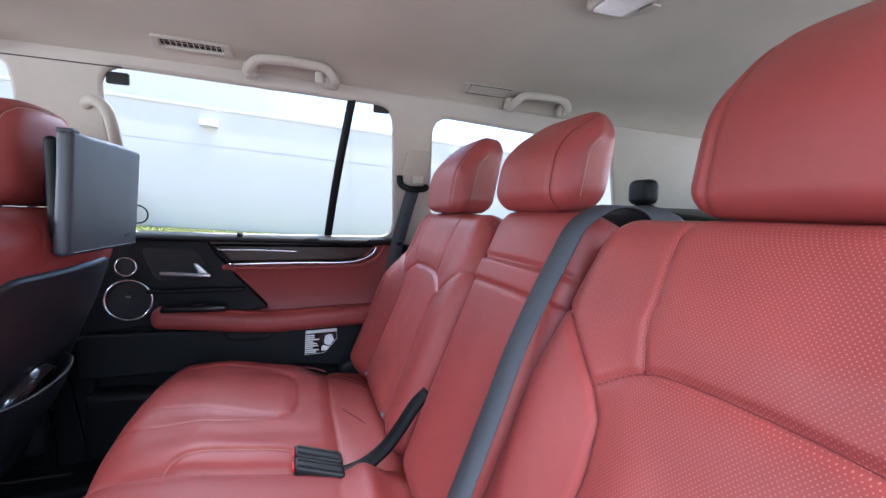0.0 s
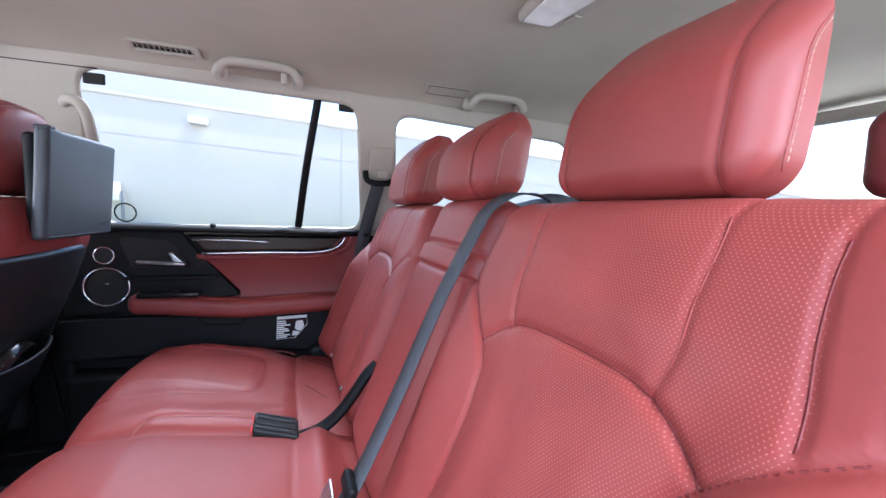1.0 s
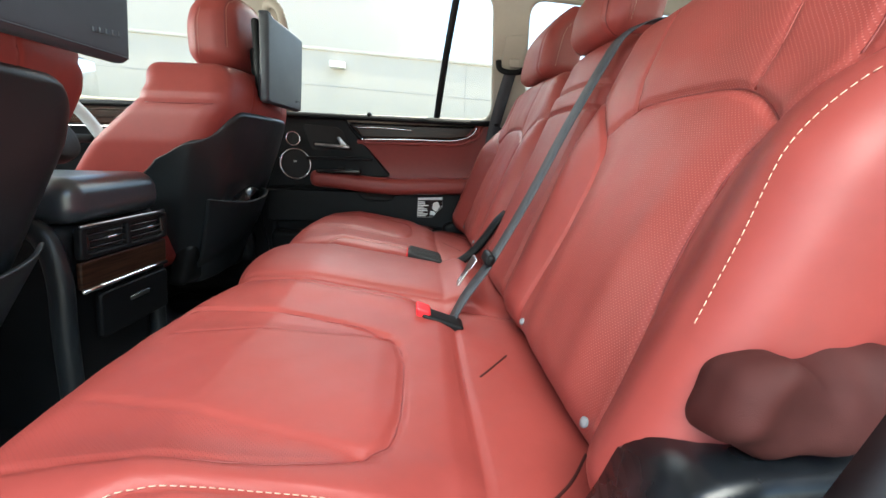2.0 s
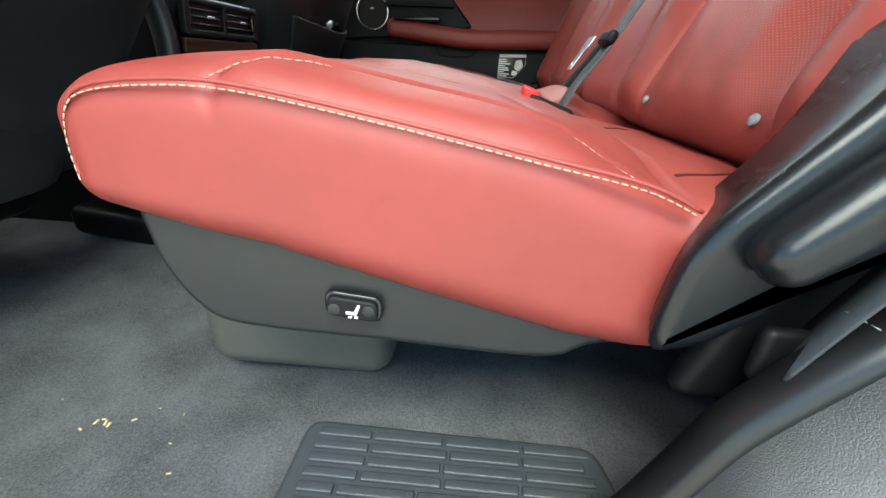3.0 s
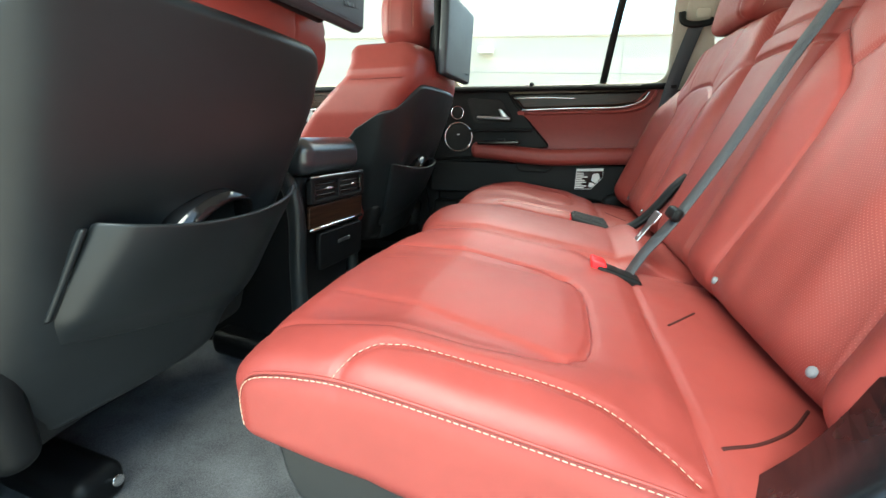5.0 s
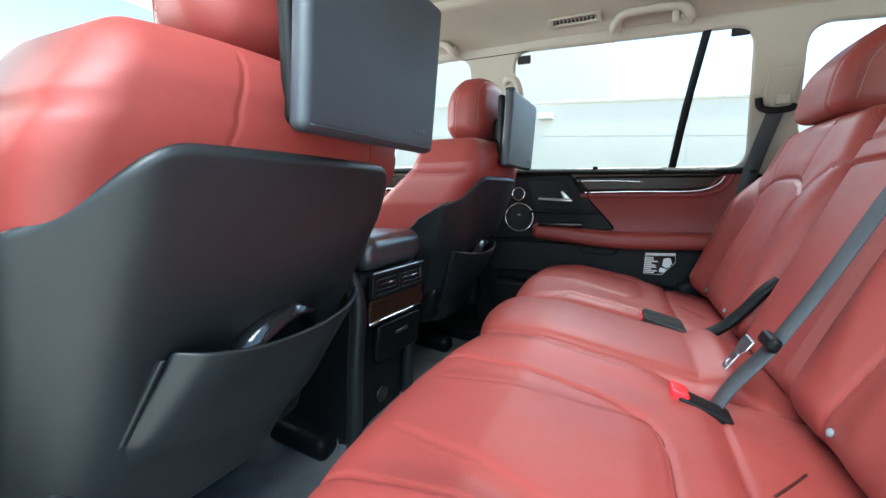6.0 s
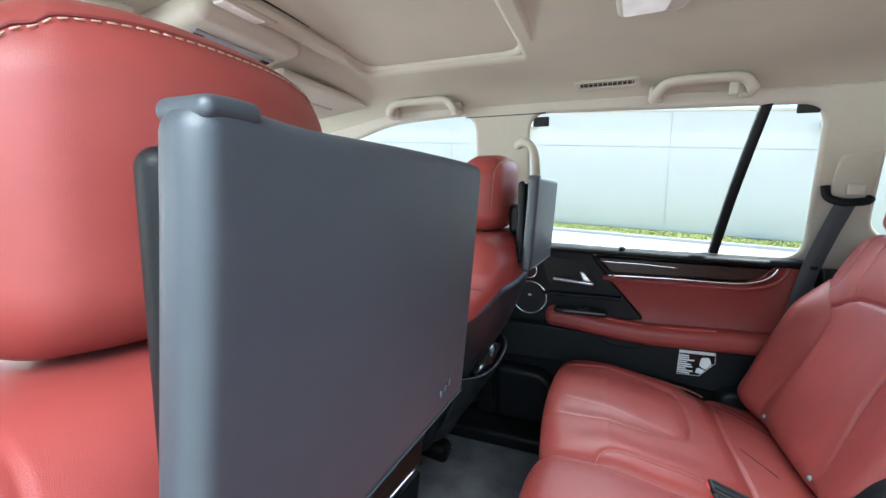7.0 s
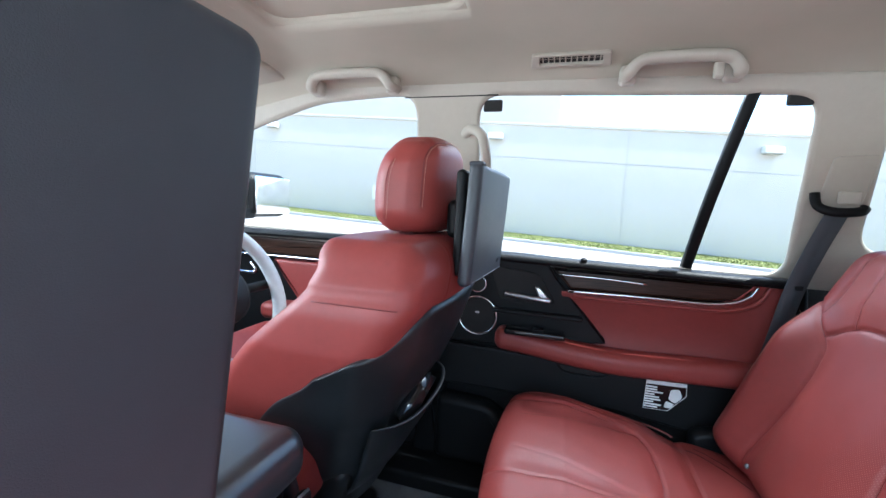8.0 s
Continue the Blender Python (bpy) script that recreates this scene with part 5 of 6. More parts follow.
# ---- front seats ----
def front_seat(yc, dz, label, s):
    """s: the side on which its door lies."""
    t = thing("front_seat", (-0.75, yc, 0.0), label, "car seat", group="front seats")

    def shell_x(z):
        return np.interp(z, [0.05, 0.2, 0.30, 0.45, 0.58, 0.67, 0.74, 0.82], [-0.70, -0.655, -0.605, -0.545, -0.492, -0.462, -0.455, -0.475])

    def inner_side(u, z):
        """The shell draws in towards the tunnel as it goes down."""
        k = np.interp(z, [0.18, 0.23, 0.30, 0.45, 0.60], [0.38, 0.46, 0.62, 0.84, 1.0])
        return np.where(u * s < 0, u * k, u)

    def warp(P):
        d, u, z = P[:, 0], P[:, 1], P[:, 2]
        narrow = 1 - 0.21 * step(z, 0.66, 0.80)
        rearw = step(d, -0.03, 0.09)
        low = np.clip((0.70 - z) / 0.22, 0, 1)
        bul = 0.028 * (1 - (u / 0.27) ** 2) * rearw
        wings = -0.05 * step(np.abs(u), 0.10, 0.25) * (1 - rearw) * step(0.86 - z, 0.1, 0.3)
        ridge = -0.005 * np.exp(-((z - 0.690) / 0.004) ** 2) * (1 - rearw)
        g = -0.0018 * np.exp(-((np.abs(u) - 0.127) / 0.0028) ** 2) * rearw * step(z, 0.6, 0.7)
        cut = np.exp(-((z - 0.705) / 0.004) ** 2) - 0.9 * step(z, 0.70, 0.72)
        return np.c_[shell_x(z) - 0.115 + d * (1 + 0.25 * low) + bul + g + wings - 0.085 * low - ridge, yc + inner_side(u * narrow * (1 - 0.02 * cut), z), z + dz - 0.009 * (np.abs(u) / 0.27) ** 4 * step(z, 0.7, 0.82)]
    V, F = rbox((0, 0, 0.489), (0.20, 0.54, 0.618), 0.040, (6, 150, 60), 5, None)
    part("backrest", (warp(V), F), red, t)
    part("back_seam", sweep(warp(np.array([(dd, -s * 0.2706, 0.690) for dd in np.linspace(-0.06, 0.085, 14)])), circle(0.0013, 5)), red_dark, t)
    for side in (-1, 1):
        part("back_seam", sweep(warp(np.array([(0.0995, side * 0.127, zz) for zz in np.linspace(0.66, 0.765, 16)])), circle(0.0011, 5), up=(1, 0, 0)), red_dark, t)
    # black shell over the lower back

    def warp2(P):
        d, u, z = P[:, 0], P[:, 1], P[:, 2]
        # arched upper edge
        zt = np.where(z > 0.45, 0.45 + (z - 0.45) * (1 - 0.34 * step(np.abs(u), 0.15, 0.275) ** 1.6), z)
        bul = 0.032 * (1 - (u / 0.275) ** 2) - 0.045 * step(np.abs(u), 0.165, 0.285) ** 2
        dip = -0.02 * np.exp(-((zt - 0.43) / 0.05) ** 2) * (1 - step(np.abs(u), 0.12, 0.2))
        rearw = step(d, -0.03, 0.03)
        hug = -0.12 * (1 - rearw) * np.clip((0.655 - zt) / 0.24, 0, 1) * step(np.abs(u), 0.16, 0.27)
        return np.c_[shell_x(zt) - 0.052 + d + bul + dip * rearw + hug, yc + inner_side(u, zt), zt + dz - 0.04 * (1 - rearw) * step(np.abs(u), 0.16, 0.27) * step(zt, 0.46, 0.60)]
    V, F = rbox((0, 0, 0.432), (0.07, 0.558, 0.505), 0.017, (4, 60, 60), 4, None)
    part("back_shell", (warp2(V), F), shell_vinyl, t, "black vinyl seat back shell")

    def warp3(P):
        d, w, z = P[:, 0], -s * P[:, 1], P[:, 2]
        q = (w + 0.21) / 0.42
        z = z + 0.085 * (1 - q) * (1 - step(z, 0.235, 0.455)) - 0.022 * (1 - (2 * q - 1) ** 2) * step(z, 0.36, 0.455)
        a, b = np.interp(z, [0.22, 0.31, 0.455], [0.215, 0.203, 0.150]), np.interp(z, [0.20, 0.30, 0.455], [0.108, 0.155, 0.215])
        u = -a + q * (a + b)
        k = np.interp(z, [0.18, 0.23, 0.30, 0.45, 0.60], [0.38, 0.46, 0.62, 0.84, 1.0])
        us = np.where(u > 0, u / k, u)
        flare = (0.004 + 0.026 * step(z, 0.26, 0.455)) * (1 - (2 * q - 1) ** 4)
        return np.c_[shell_x(z) - 0.015 + d + flare + 0.032 * (1 - (us / 0.275) ** 2) - 0.009 * (1 - step(q, 0.0, 0.06)) - 0.010 * (1 - step(P[:, 2], 0.236, 0.275)), yc - s * u, z + dz]
    V, F = rbox((0, 0, 0.345), (0.010, 0.42, 0.22), 0.0045, (1, 40, 26), 3, None)
    part("map_pocket", (warp3(V), F), shell_vinyl, t, "black sagging map pocket")
    part("pocket_gusset", rbox((float(shell_x(0.40)) - 0.008, yc + s * 0.176, 0.40 + dz), (0.022, 0.008, 0.10), 0.0035, (2, 1, 6), 2, lambda P: np.c_[P[:, 0] + 0.42 * (P[:, 2] - 0.40 - dz), P[:, 1] - 0.30 * s * (P[:, 2] - 0.40 - dz), P[:, 2]]), shell_vinyl, t)
    # pull strap in the pocket's mouth
    px = float(shell_x(0.43))
    part("pocket_strap", sweep(smooth_path([(px - 0.01, yc - 0.075, 0.405 + dz), (px + 0.012, yc - 0.05, 0.44 + dz), (px + 0.02, yc, 0.466 + dz), (px + 0.012, yc + 0.05, 0.46 + dz), (px - 0.01, yc + 0.075, 0.42 + dz)], 6), strap_profile(0.05, 0.008), up=(0.5, 0.0, 1)), gloss_black, t, "glossy black loop in the pocket")
    part("valance", rbox((-0.675, yc + s * 0.03, 0.245 + dz / 2), (0.06, 0.40, 0.13), 0.025, (3, 10, 4), 4, lambda P: np.c_[P[:, 0] + 0.35 * (P[:, 2] - 0.245), P[:, 1], P[:, 2] - 0.10 * (P[:, 1] - yc) * s]), rubber, t, "black cloth valance under the shell")
    part("side_cover", rbox((-0.78, yc + s * 0.225, 0.25), (0.32, 0.05, 0.15), 0.024, (4, 2, 4), 4), charcoal, t, "charcoal plastic side cover")
    part("side_knob", disc((-0.665, yc + s * 0.250, 0.255), (0, s, 0), 0.045, 0.012, 32, 0.003), cover_plastic, t, "round black adjuster knob")
    for ry in (yc + s * 0.12, yc - s * 0.30):
        rc = part("rail_cover", rbox((-0.79, ry, 0.034), (0.18, 0.075, 0.062), 0.022, (3, 2, 2), 4, lambda P: np.c_[P[:, 0], P[:, 1], P[:, 2] - 0.12 * (P[:, 0] + 0.79)]), black_plastic, t, "black seat rail cover")
        part("bolt", disc((-0.697, ry + 0.015, 0.03), (1, 0, 0.2), 0.009, 0.006, 12), chrome, rc, "steel bolt head")
    part("cushion", rbox((-0.93, yc, 0.36 + dz), (0.50, 0.54, 0.16), 0.06, (8, 10, 3), 5, lambda P: np.c_[P[:, 0], P[:, 1], P[:, 2] - 0.15 * (P[:, 0] + 0.93)]), red, t)
    part("seat_base", rbox((-1.02, yc, 0.20), (0.36, 0.40, 0.22), 0.03), black_plastic, t)
    part("base_foot", rbox((-1.06, yc, 0.06), (0.25, 0.34, 0.12), 0.02), black_plastic, t)
    headrest(t, -0.630, yc + 0.038, 0.80 + dz, 1.003 + dz, 0.284, 0.142, 0.03, 0.0, 0.15, 3.4, 0.046, 0.030, 0.018, True)
    part("welt", sweep(smooth_path([(float(shell_x(0.79)) - 0.006 - 0.05 * (abs(u) / 0.2) ** 4, yc + u, 0.786 + dz - 0.03 * (abs(u) / 0.2) ** 4) for u in np.linspace(-0.185, 0.185, 13)], 3), circle(0.0035, 6)), red, t)
    return t


pass_seat = front_seat(0.205, 0.0, "red leather front passenger seat with a black back shell", -1)
driver_seat = front_seat(1.125, 0.005, "red leather driver seat with a black back shell", 1)


def seat_screen(yc, dz, label, fx=0.0):
    """A screen under a grey leather cover, hung behind the headrest."""
    t = thing("seat_screen", (-0.40, yc, 0.82 + dz), label, "screen cover", group="covered headrest screens")
    part("mount_plate", rbox((-0.443, yc, 0.825 + dz), (0.022, 0.24, 0.205), 0.0105, (1, 8, 8), 4), black_plastic, t, "black plastic screen back")
    part("bracket", rbox((-0.465, yc, 0.83 + dz), (0.05, 0.10, 0.08), 0.015, (1, 2, 2), 3), black_plastic, t)

    def warp(P):
        P = P.copy()
        u, z = P[:, 1] - yc, P[:, 2] - 0.822 - dz
        P[:, 0] += 0.003 * np.cos(u * 9) * np.cos(z * 12) + 0.05 * z + 0.045 * u
        P[:, 2] += 0.002 * np.sin(u * 11 + 1) * (z > 0) + 0.004 * np.exp(-((u + 0.13) / 0.03) ** 2) * (z > 0.08)
        P[:, 1] += 0.012 * np.maximum(0, u) / 0.17 * (z / 0.11) + 0.006 * np.maximum(0, -u) / 0.17 * (z / 0.11)
        return P
    part("leather_cover", rbox((-0.391 + fx, yc, 0.822 + dz), (0.026, 0.292, 0.228), 0.011, (1, 30, 24), 5, warp), slate, t, "slate grey leather cover")
    part("folded_corner", rbox((-0.3915 + fx, yc - 0.130, 0.9330 + dz), (0.0270, 0.026, 0.009), 0.0042, (1, 4, 1), 4, warp), slate, t)
    part("cover_hem", sweep(warp(np.array([(-0.378 + fx, yc + u, 0.7145 + dz) for u in np.linspace(-0.137, 0.137, 24)])), circle(0.0012, 5)), slate, t)
    for k in range(5):
        part("emblem_bar", rbox((-0.3765 + fx, yc + 0.075 + 0.0105 * k, 0.735 + dz + 0.0014 * k), (0.0022, 0.0065, 0.006), 0.0009), slate, t, "small embossed bar")
    return t


seat_screen(0.263, -0.010, "screen in a slate grey leather cover behind the passenger headrest")
seat_screen(1.150, 0.008, "screen in a slate grey leather cover behind the driver headrest", -0.020)

# ---- centre console ----
co = thing("centre_console", (-0.8, 0.675, 0.0), "black centre console with rear air vents and wood trim", "centre console")
part("body", rbox((-0.957, 0.645, 0.23), (0.66, 0.245, 0.46), 0.03, (6, 4, 6), 4, lambda P: np.c_[P[:, 0] + 0.10 * (P[:, 2] - 0.3) * (P[:, 0] > -0.8), P[:, 1:]]), black, co)
part("lid", rbox((-0.80, 0.648, 0.497), (0.43, 0.256, 0.084), 0.034, (6, 6, 2), 6), lid_vinyl, co, "padded black armrest lid")
for wy in (0.514, 0.772):
    part("side_wing", sweep(smooth_path([(-0.665, wy, 0.462), (-0.632, wy, 0.435), (-0.622, wy, 0.36), (-0.632, wy, 0.25), (-0.645, wy, 0.03)], 6), circle(0.020, 12, 0.016), up=(0, 1, 0)), shell_vinyl, co, "rounded black side post")


def on_console(a, b, d):
    y = 0.535 + (a - 0.55) * 0.88
    return (-0.6185 + d + 0.09 * (y - 0.535) + 0.10 * (b - 0.30), y, b)


def at_console(P):
    y = 0.535 + (P[:, 1] - 0.55) * 0.88
    return np.c_[P[:, 0] - 0.020 + 0.09 * (y - 0.535), y, P[:, 2]]


vf = part("vent_frame", pierced(round_poly([(0.55, 0.452), (0.80, 0.452), (0.80, 0.392), (0.55, 0.392)], 0.01), [round_poly([(0.565, 0.444), (0.67, 0.444), (0.67, 0.402), (0.565, 0.402)], 0.005), round_poly([(0.68, 0.444), (0.785, 0.444), (0.785, 0.402), (0.68, 0.402)], 0.005)], 0.014, 0.003, on_console), charcoal, co, "dark plastic vent frame")
part("vent_trim", sweep([on_console(y, 0.453, 0.010) for y in np.linspace(0.555, 0.795, 8)], circle(0.0025, 6)), silver, co, "thin satin strip over the vents")
part("vent_dark", plate([(0.56, 0.448), (0.79, 0.448), (0.79, 0.398), (0.56, 0.398)], 0.003, 0.001, on_console), dark_line, co)
for y0 in (0.567, 0.682):
    for k in range(3):
        part("vane", rbox((-0.582, y0 + 0.051, 0.411 + 0.012 * k), (0.014, 0.10, 0.003), 0.001, (1, 1, 1), 2, at_console), gloss_black, vf)
    part("vane_tab", rbox((-0.577, y0 + 0.06, 0.424), (0.012, 0.022, 0.006), 0.002, (1, 1, 1), 2, at_console), chrome, vf, "chrome vane tab")
    part("thumb_wheel", rbox((-0.579, y0 if y0 < 0.6 else 0.783, 0.423), (0.012, 0.008, 0.03), 0.003, (1, 1, 1), 2, at_console), gloss_black, vf)
part("wood_panel", plate(round_poly([(0.552, 0.388), (0.802, 0.388), (0.802, 0.335), (0.552, 0.335)], 0.006), 0.009, 0.003, on_console), wood, co, "dark gloss wood panel")
part("chrome_strip", sweep([on_console(y, 0.332, 0.008) for y in np.linspace(0.552, 0.802, 6)], circle(0.0045, 8)), chrome, co, "satin chrome strip")
dr = part("drawer", plate(round_poly([(0.59, 0.318), (0.80, 0.318), (0.80, 0.225), (0.59, 0.225)], 0.012), 0.012, 0.004, on_console), black_plastic, co, "black drawer front")
part("drawer_badge", plate(round_poly([(0.67, 0.288), (0.73, 0.288), (0.73, 0.279), (0.67, 0.279)], 0.002), 0.0015, 0.0005, lambda a, b, d: on_console(a, b, 0.0125 + d)), silver, dr)
part("socket", disc((-0.638, 0.62, 0.12), (1, 0, 0), 0.022, 0.01, 20), gloss_black, co, "round black power socket")

# ---- dashboard and steering wheel ----
db = thing("dashboard", (-1.6, MID, 0.0), "black dashboard under the windscreen", "dashboard")
part("top", rbox((-1.82, MID, 0.66), (0.36, 1.55, 0.22), 0.07, (4, 12, 4), 5), black, db)
part("lower", rbox((-1.86, MID, 0.34), (0.26, 1.5, 0.44), 0.05), black_plastic, db)
part("trim", rbox((-1.645, MID, 0.60), (0.02, 1.3, 0.04), 0.008), wood, db)
stw = thing("steering_wheel", (-1.06, 1.095, 0.62), "black and pale grey steering wheel", "steering wheel")
part("wheel_rim", ring((-1.06, 1.095, 0.62), (0.9, 0, 0.42), 0.185, 0.019, 48), grained("pale_grey_leather", (0.42, 0.46, 0.47), 0.4), stw, "pale grey leather rim")
part("hub", disc((-1.09, 1.095, 0.605), (0.9, 0, 0.42), 0.08, 0.04, 28, 0.01), black, stw)
for a0 in (0, 2.2, 4.1):
    part("spoke", sweep([(-1.08, 1.095, 0.61), (-1.08 + 0.07 * math.sin(a0) * -0.42, 1.095 + 0.18 * math.cos(a0), 0.61 + 0.165 * math.sin(a0))], circle(0.014, 8, 0.008), up=(1, 0, 0)), black, stw)
part("column", sweep([(-1.10, 1.095, 0.60), (-1.7, 1.095, 0.42)], circle(0.04, 12)), black_plastic, stw)

# ---- floor pieces by the right door ----
mt = thing("ribbed_mat", (-0.08, -0.02, 0.01), "black ribbed rubber mat on the carpet", "rubber mat")
part("sheet", plate(round_poly([(-0.225, 0.06), (0.062, 0.056), (0.075, 0.0), (0.078, -0.105), (-0.225, -0.105)], 0.018), 0.018, 0.006, lambda a, b, d: (a, b, d + 0.004)), mat_rubber, mt)
for r in range(10):
    yy = 0.043 - 0.0145 * r
    x, k = -0.210, 0
    lens = [0.052, 0.075, 0.068, 0.06, 0.05] if r % 2 else [0.035, 0.07, 0.075, 0.065, 0.055]
    if yy > 0.0 and r < 5:
        lens = [0.055] + lens[1:]
    for ln in lens:
        if x + ln > 0.062:
            ln = 0.060 - x
        if ln > 0.012:
            part("rib", rbox((x + ln / 2, yy, 0.0225), (ln - 0.003, 0.0095, 0.006), 0.0018, (1, 1, 1), 2), mat_rubber, mt)
        x += ln
ar = thing("arch_trim", (0.25, -0.12, 0.0), "grained dark grey vinyl trim at the foot of the doorway", "arch trim", kind="structure")


EDGE = [(x + 0.010, z) for x, z in [(-0.05, 0.0), (0.031, 0.059), (0.06, 0.123), (0.079, 0.169), (0.108, 0.206), (0.132, 0.236), (0.173, 0.276), (0.215, 0.314), (0.36, 0.42), (0.54, 0.50)]]
arch = np.array(EDGE + [(0.55, 0.0)])
part("seal", plate(round_poly(arch, 0.02, 4), 0.030, 0.012, lambda a, b, d: (a, -0.030 - d, b), 5), seal_rubber, ar, "smooth black door seal")
pad = round_poly(np.array([(x + 0.007, z - 0.005) for x, z in EDGE] + [(0.57, 0.0)]), 0.03, 6)


def pad_place(a, b, d):
    w = 0.0015 * math.sin(90 * a + 40 * b) * math.sin(70 * b - 30 * a)
    return (a, -0.048 - d - w, b - 0.28 * d)


part("moulding", plate(pad, 0.10, 0.024, pad_place, 8), arch_vinyl, ar)
sb = thing("seat_belt", (0.14, -0.05, 0.25), "dark grey seat belt hanging beside the seat", "seat belt")
part("webbing", sweep(smooth_path([(0.126, -0.024, 0.20), (0.143, -0.036, 0.262), (0.168, -0.052, 0.335), (0.195, -0.056, 0.41), (0.26, -0.066, 0.62), (0.34, -0.065, 0.92)], 6), strap_profile(0.047, 0.002), up=(0.77, -0.52, -0.28)), webbing, sb)
part("anchor", rbox((0.125, -0.018, 0.20), (0.03, 0.012, 0.04), 0.008, (2, 1, 2), 3), black_plastic, sb, "black plastic belt anchor")
part("hem_stitching", stitches([(0.138, -0.060, 0.245), (0.132, -0.030, 0.245)], r=0.0004), mouse_grey, sb)

# crumbs on the carpet
cr = thing("crumb_scatter", (-0.42, 0.03, 0.01), "a few straw-coloured crumbs on the carpet", "crumbs", kind="stuff")
straw = plain("straw", (0.6, 0.45, 0.2), 0.7)
bits = []
rng = random.Random(5)
for cx, cy in [(-0.405, 0.043), (-0.43, 0.036), (-0.44, 0.036), (-0.435, 0.04), (-0.448, 0.026), (-0.47, -0.03), (-0.35, 0.02), (-0.33, -0.01), (-0.39, 0.06), (-0.425, 0.034), (-0.36, 0.055), (-0.5, 0.06)]:
    a = rng.uniform(0, 6.28)
    s = rng.uniform(0.0008, 0.0024)
    bits.append(rbox((0, 0, 0), (s * 2.6, s, s * 0.5), s * 0.2, (1, 1, 1), 2, lambda P: np.c_[cx + P[:, 0] * math.cos(a) - P[:, 1] * math.sin(a), cy + P[:, 0] * math.sin(a) + P[:, 1] * math.cos(a), P[:, 2] + 0.014]))
part("crumbs", merged(*bits), straw, cr)

# ---- outside ----
SLOPE = math.tan(radians(3.0))


def out(x, y, z):
    """Outdoors the level ground falls a little towards the rear of the car."""
    return (x, y, z - SLOPE * x)


def tilt(P):
    P = np.asarray(P, float).copy()
    P[:, 2] -= SLOPE * P[:, 0]
    return P


def rough_mat(name, lo, hi, sc, rough=0.9, relief=0.15):
    m, nt, b = nodes_of(name, rough, 0, hi, 0.2)
    v = coords(nt)
    n = calc(nt, "ADD", calc(nt, "MULTIPLY", noise_tex(nt, v, sc, 6, 0.7), 0.5), calc(nt, "MULTIPLY", noise_tex(nt, v, sc * 0.03, 4), 0.5))
    nt.links.new(ramp(nt, n, [(0.35, lo), (0.65, hi)]), b.inputs["Base Color"])
    bump(nt, b, noise_tex(nt, v, sc, 6), relief, 0.004)
    return m


asphalt = rough_mat("pale_concrete_paving", (0.33, 0.305, 0.275), (0.43, 0.405, 0.37), 30)
wall_paint = rough_mat("white_wall_render", (0.575, 0.53, 0.465), (0.615, 0.57, 0.50), 0.7, 0.9, 0.0)
grass_mat = rough_mat("grass", (0.15, 0.165, 0.06), (0.27, 0.285, 0.11), 25)
kerb_mat = rough_mat("kerb_concrete", (0.35, 0.34, 0.33), (0.48, 0.47, 0.45), 20)
GZ = -0.75
solo("ground", (tilt([(-400, -400, GZ), (400, -400, GZ), (400, 400, GZ), (-400, 400, GZ)]), [[0, 1, 2, 3]]), asphalt, "pale concrete yard round the parked car", "ground", kind="structure", smooth=False)
solo("kerb", rbox((0, 19.6, GZ + 0.07), (120, 0.16, 0.16), 0.03, (40, 1, 1), 2, tilt), kerb_mat, "pale concrete kerb along the grass strip", "kerb", kind="structure")


def bank(P):
    """The grass rises a little towards the wall."""
    return np.c_[P[:, 0], P[:, 1], P[:, 2] + 0.04 * (P[:, 1] - 19.7)]


def grass():
    V, F = rbox((0, 20.97, GZ + 0.06), (120, 2.6, 0.14), 0.02, (40, 2, 1), 2, bank)
    items = [(V, F)]
    rg = random.Random(3)
    T, Q = [], []
    for k in range(24000):
        x, y, h = rg.uniform(-26, 26), rg.uniform(19.75, 22.2), rg.uniform(0.03, 0.08)
        a = rg.uniform(0, 3.14)
        dx, dy = 0.03 * math.cos(a), 0.03 * math.sin(a)
        n = len(T)
        T += [(x - dx, y - dy, GZ + 0.12), (x + dx, y + dy, GZ + 0.12), (x + rg.uniform(-0.05, 0.05), y + rg.uniform(-0.05, 0.05), GZ + 0.12 + h)]
        Q.append([n, n + 1, n + 2])
    items.append((bank(np.array(T)), Q))
    V, F = merged(*items)
    return tilt(V), F


solo("grass_strip", grass(), grass_mat, "narrow strip of bright green grass below the wall", "grass", kind="stuff", smooth=False)

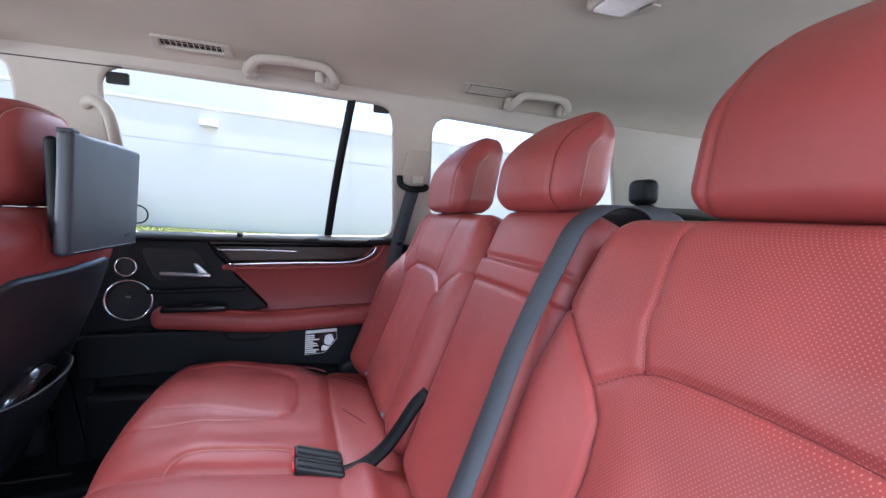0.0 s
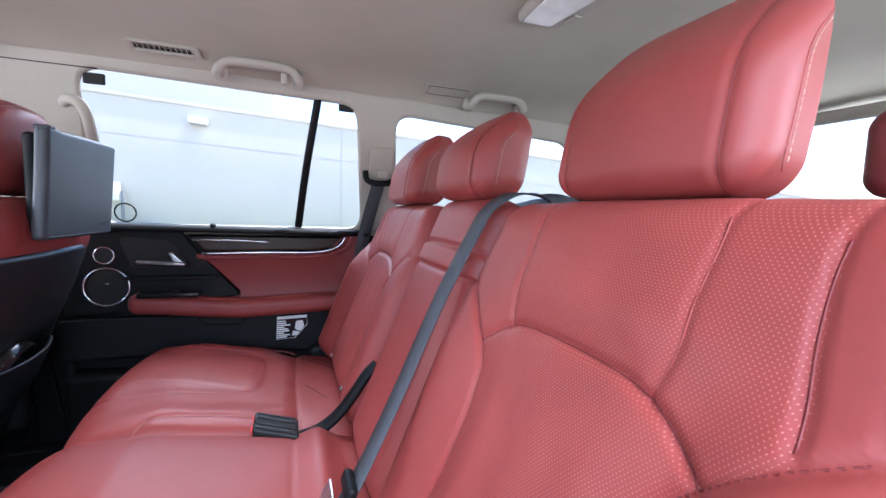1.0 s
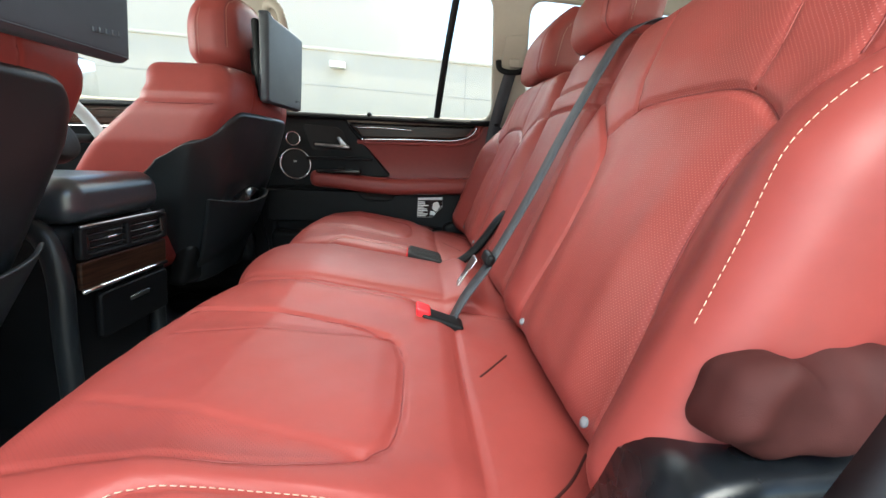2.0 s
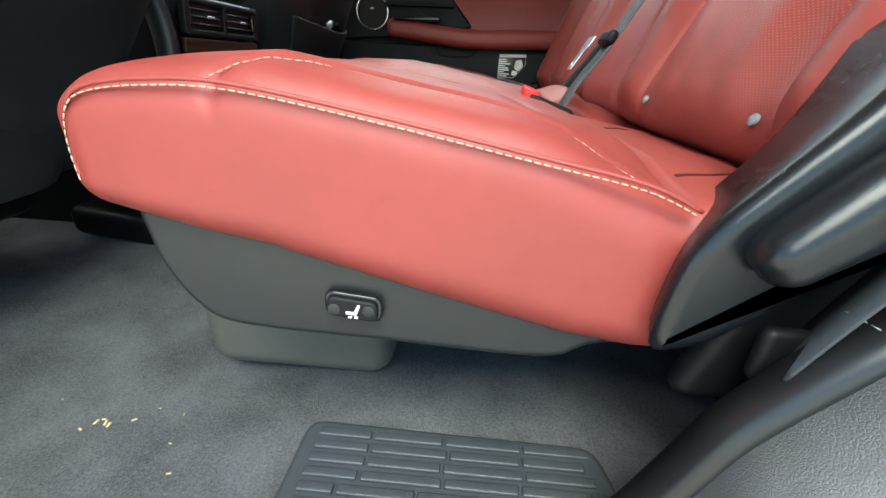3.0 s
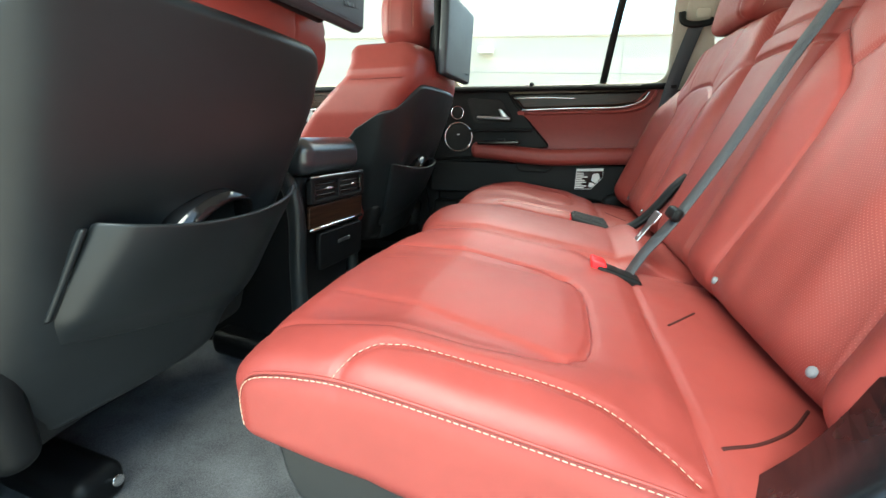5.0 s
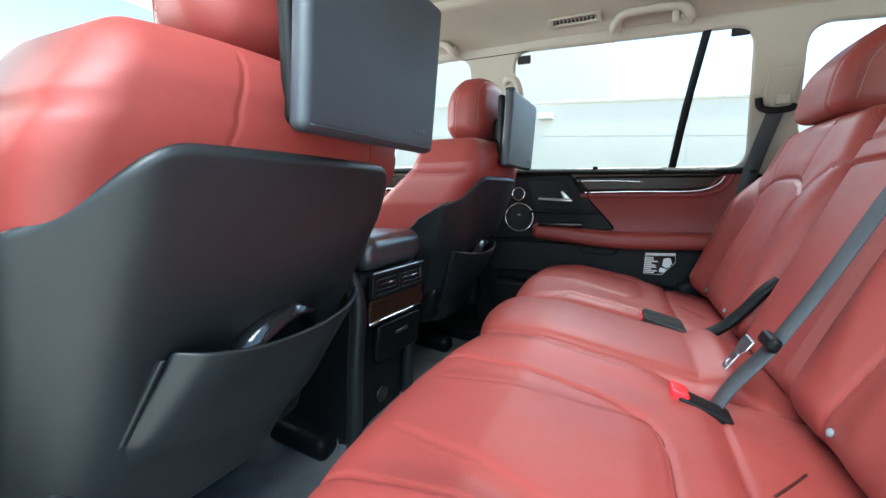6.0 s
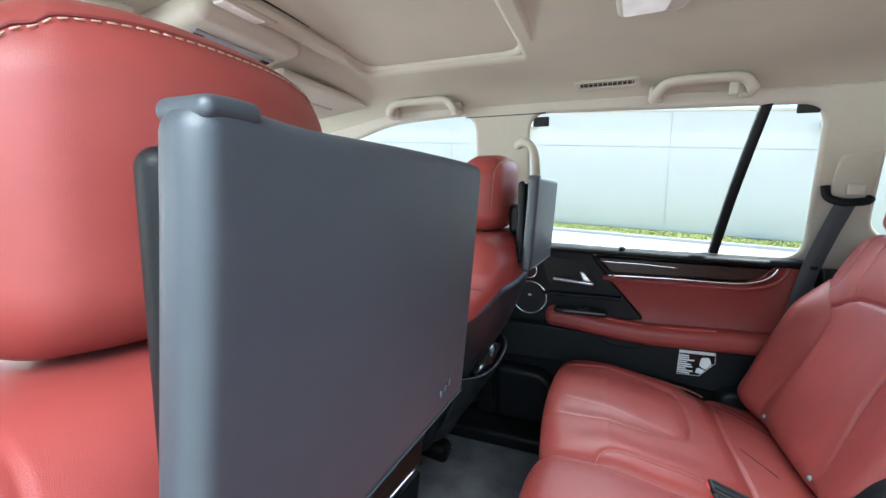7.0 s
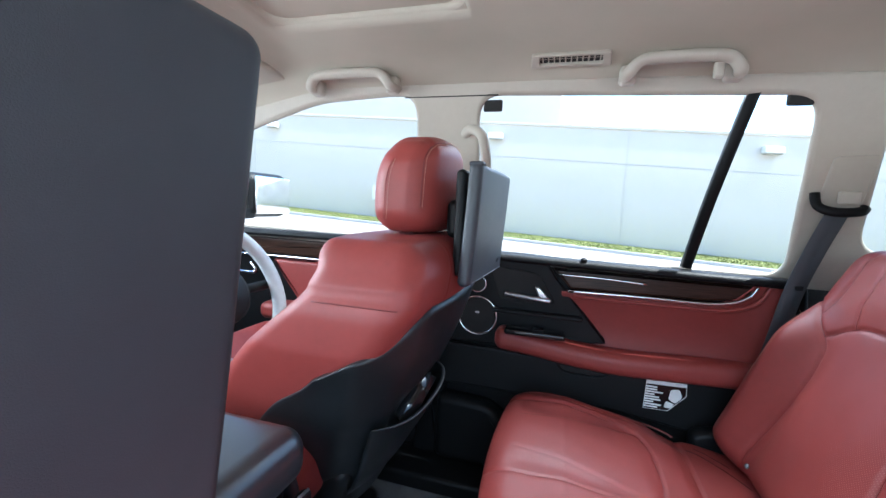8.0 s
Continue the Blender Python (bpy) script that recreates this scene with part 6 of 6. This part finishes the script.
bld = thing("building", (0, 22.3, GZ), "long white rendered building wall with a taller block behind", "building")
part("wall", rbox((0, 22.65, 2.15), (120, 0.7, 5.9), 0.03, (40, 1, 1), 2, tilt), wall_paint, bld)
part("coping", rbox((0, 22.62, 5.16), (120, 0.8, 0.14), 0.03, (40, 1, 1), 2, tilt), wall_paint, bld)
part("wall_joint", rbox((0, 22.293, 3.45), (120, 0.02, 0.03), 0.004, (40, 1, 1), 2, tilt), kerb_mat, bld)
for k in range(-2, 3):
    part("wall_joint", rbox((11.0 * k + 2.5, 22.293, 2.15), (0.02, 0.02, 5.8), 0.004, (1, 1, 1), 2, tilt), kerb_mat, bld)
part("upper_block", rbox((-27.95, 30.0, 5.0), (54, 5, 11.5), 0.05, (20, 1, 1), 2, tilt), wall_paint, bld)
part("roof", rbox((0, 26.5, 5.0), (120, 7, 0.2), 0.03, (40, 1, 1), 2, tilt), kerb_mat, bld)
for x in (-4.0, 8.4, -18.0, 21.0):
    wlmp = thing("wall_lamp", out(x, 22.2, 4.4), "white box-shaped lamp on the building wall", "wall lamp", group="wall lamps")
    part("housing", rbox((x, 22.08, 4.45), (0.75, 0.45, 0.30), 0.04, (2, 2, 2), 3, lambda P: tilt(np.c_[P[:, 0], P[:, 1] - 0.3 * (4.6 - P[:, 2]), P[:, 2]])), white_paint, wlmp)
    part("lens", rbox((x, 22.02, 4.28), (0.65, 0.35, 0.03), 0.01, (1, 1, 1), 2, tilt), kerb_mat, wlmp)
for cx in (-7.0, -10.4):
    ch = thing("charger_post", out(cx, 22.0, GZ), "white charger box with a coiled cable on a post", "charger", group="charger posts")
    part("post", rbox((cx, 22.0, 0.1), (0.12, 0.12, 1.7), 0.02, (1, 1, 1), 2, tilt), mouse_grey, ch)
    part("box", rbox((cx - 0.35, 22.05, 0.9), (0.5, 0.25, 0.8), 0.05, (1, 1, 1), 3, tilt), white_paint, ch)
    cable = ring((cx + 0.1, 21.95, 0.0), (0, 1, 0), 0.40, 0.035, 28)
    part("cable", (tilt(cable[0]), cable[1]), black_plastic, ch, "coiled black cable")
mr = thing("door_mirror", (-1.5, 1.72, 0.80), "grey-backed door mirror outside the front window", "door mirror")
part("housing", rbox((-1.53, 1.79, 0.875), (0.10, 0.25, 0.19), 0.045, (3, 6, 5), 5), rubber, mr, "dark plastic mirror housing")
part("mirror_pane", rbox((-1.478, 1.79, 0.875), (0.010, 0.215, 0.158), 0.004, (1, 2, 2), 2), mirror_glass, mr, "silvered mirror glass")
part("arm", rbox((-1.53, 1.64, 0.80), (0.07, 0.14, 0.05), 0.015), black_plastic, mr)
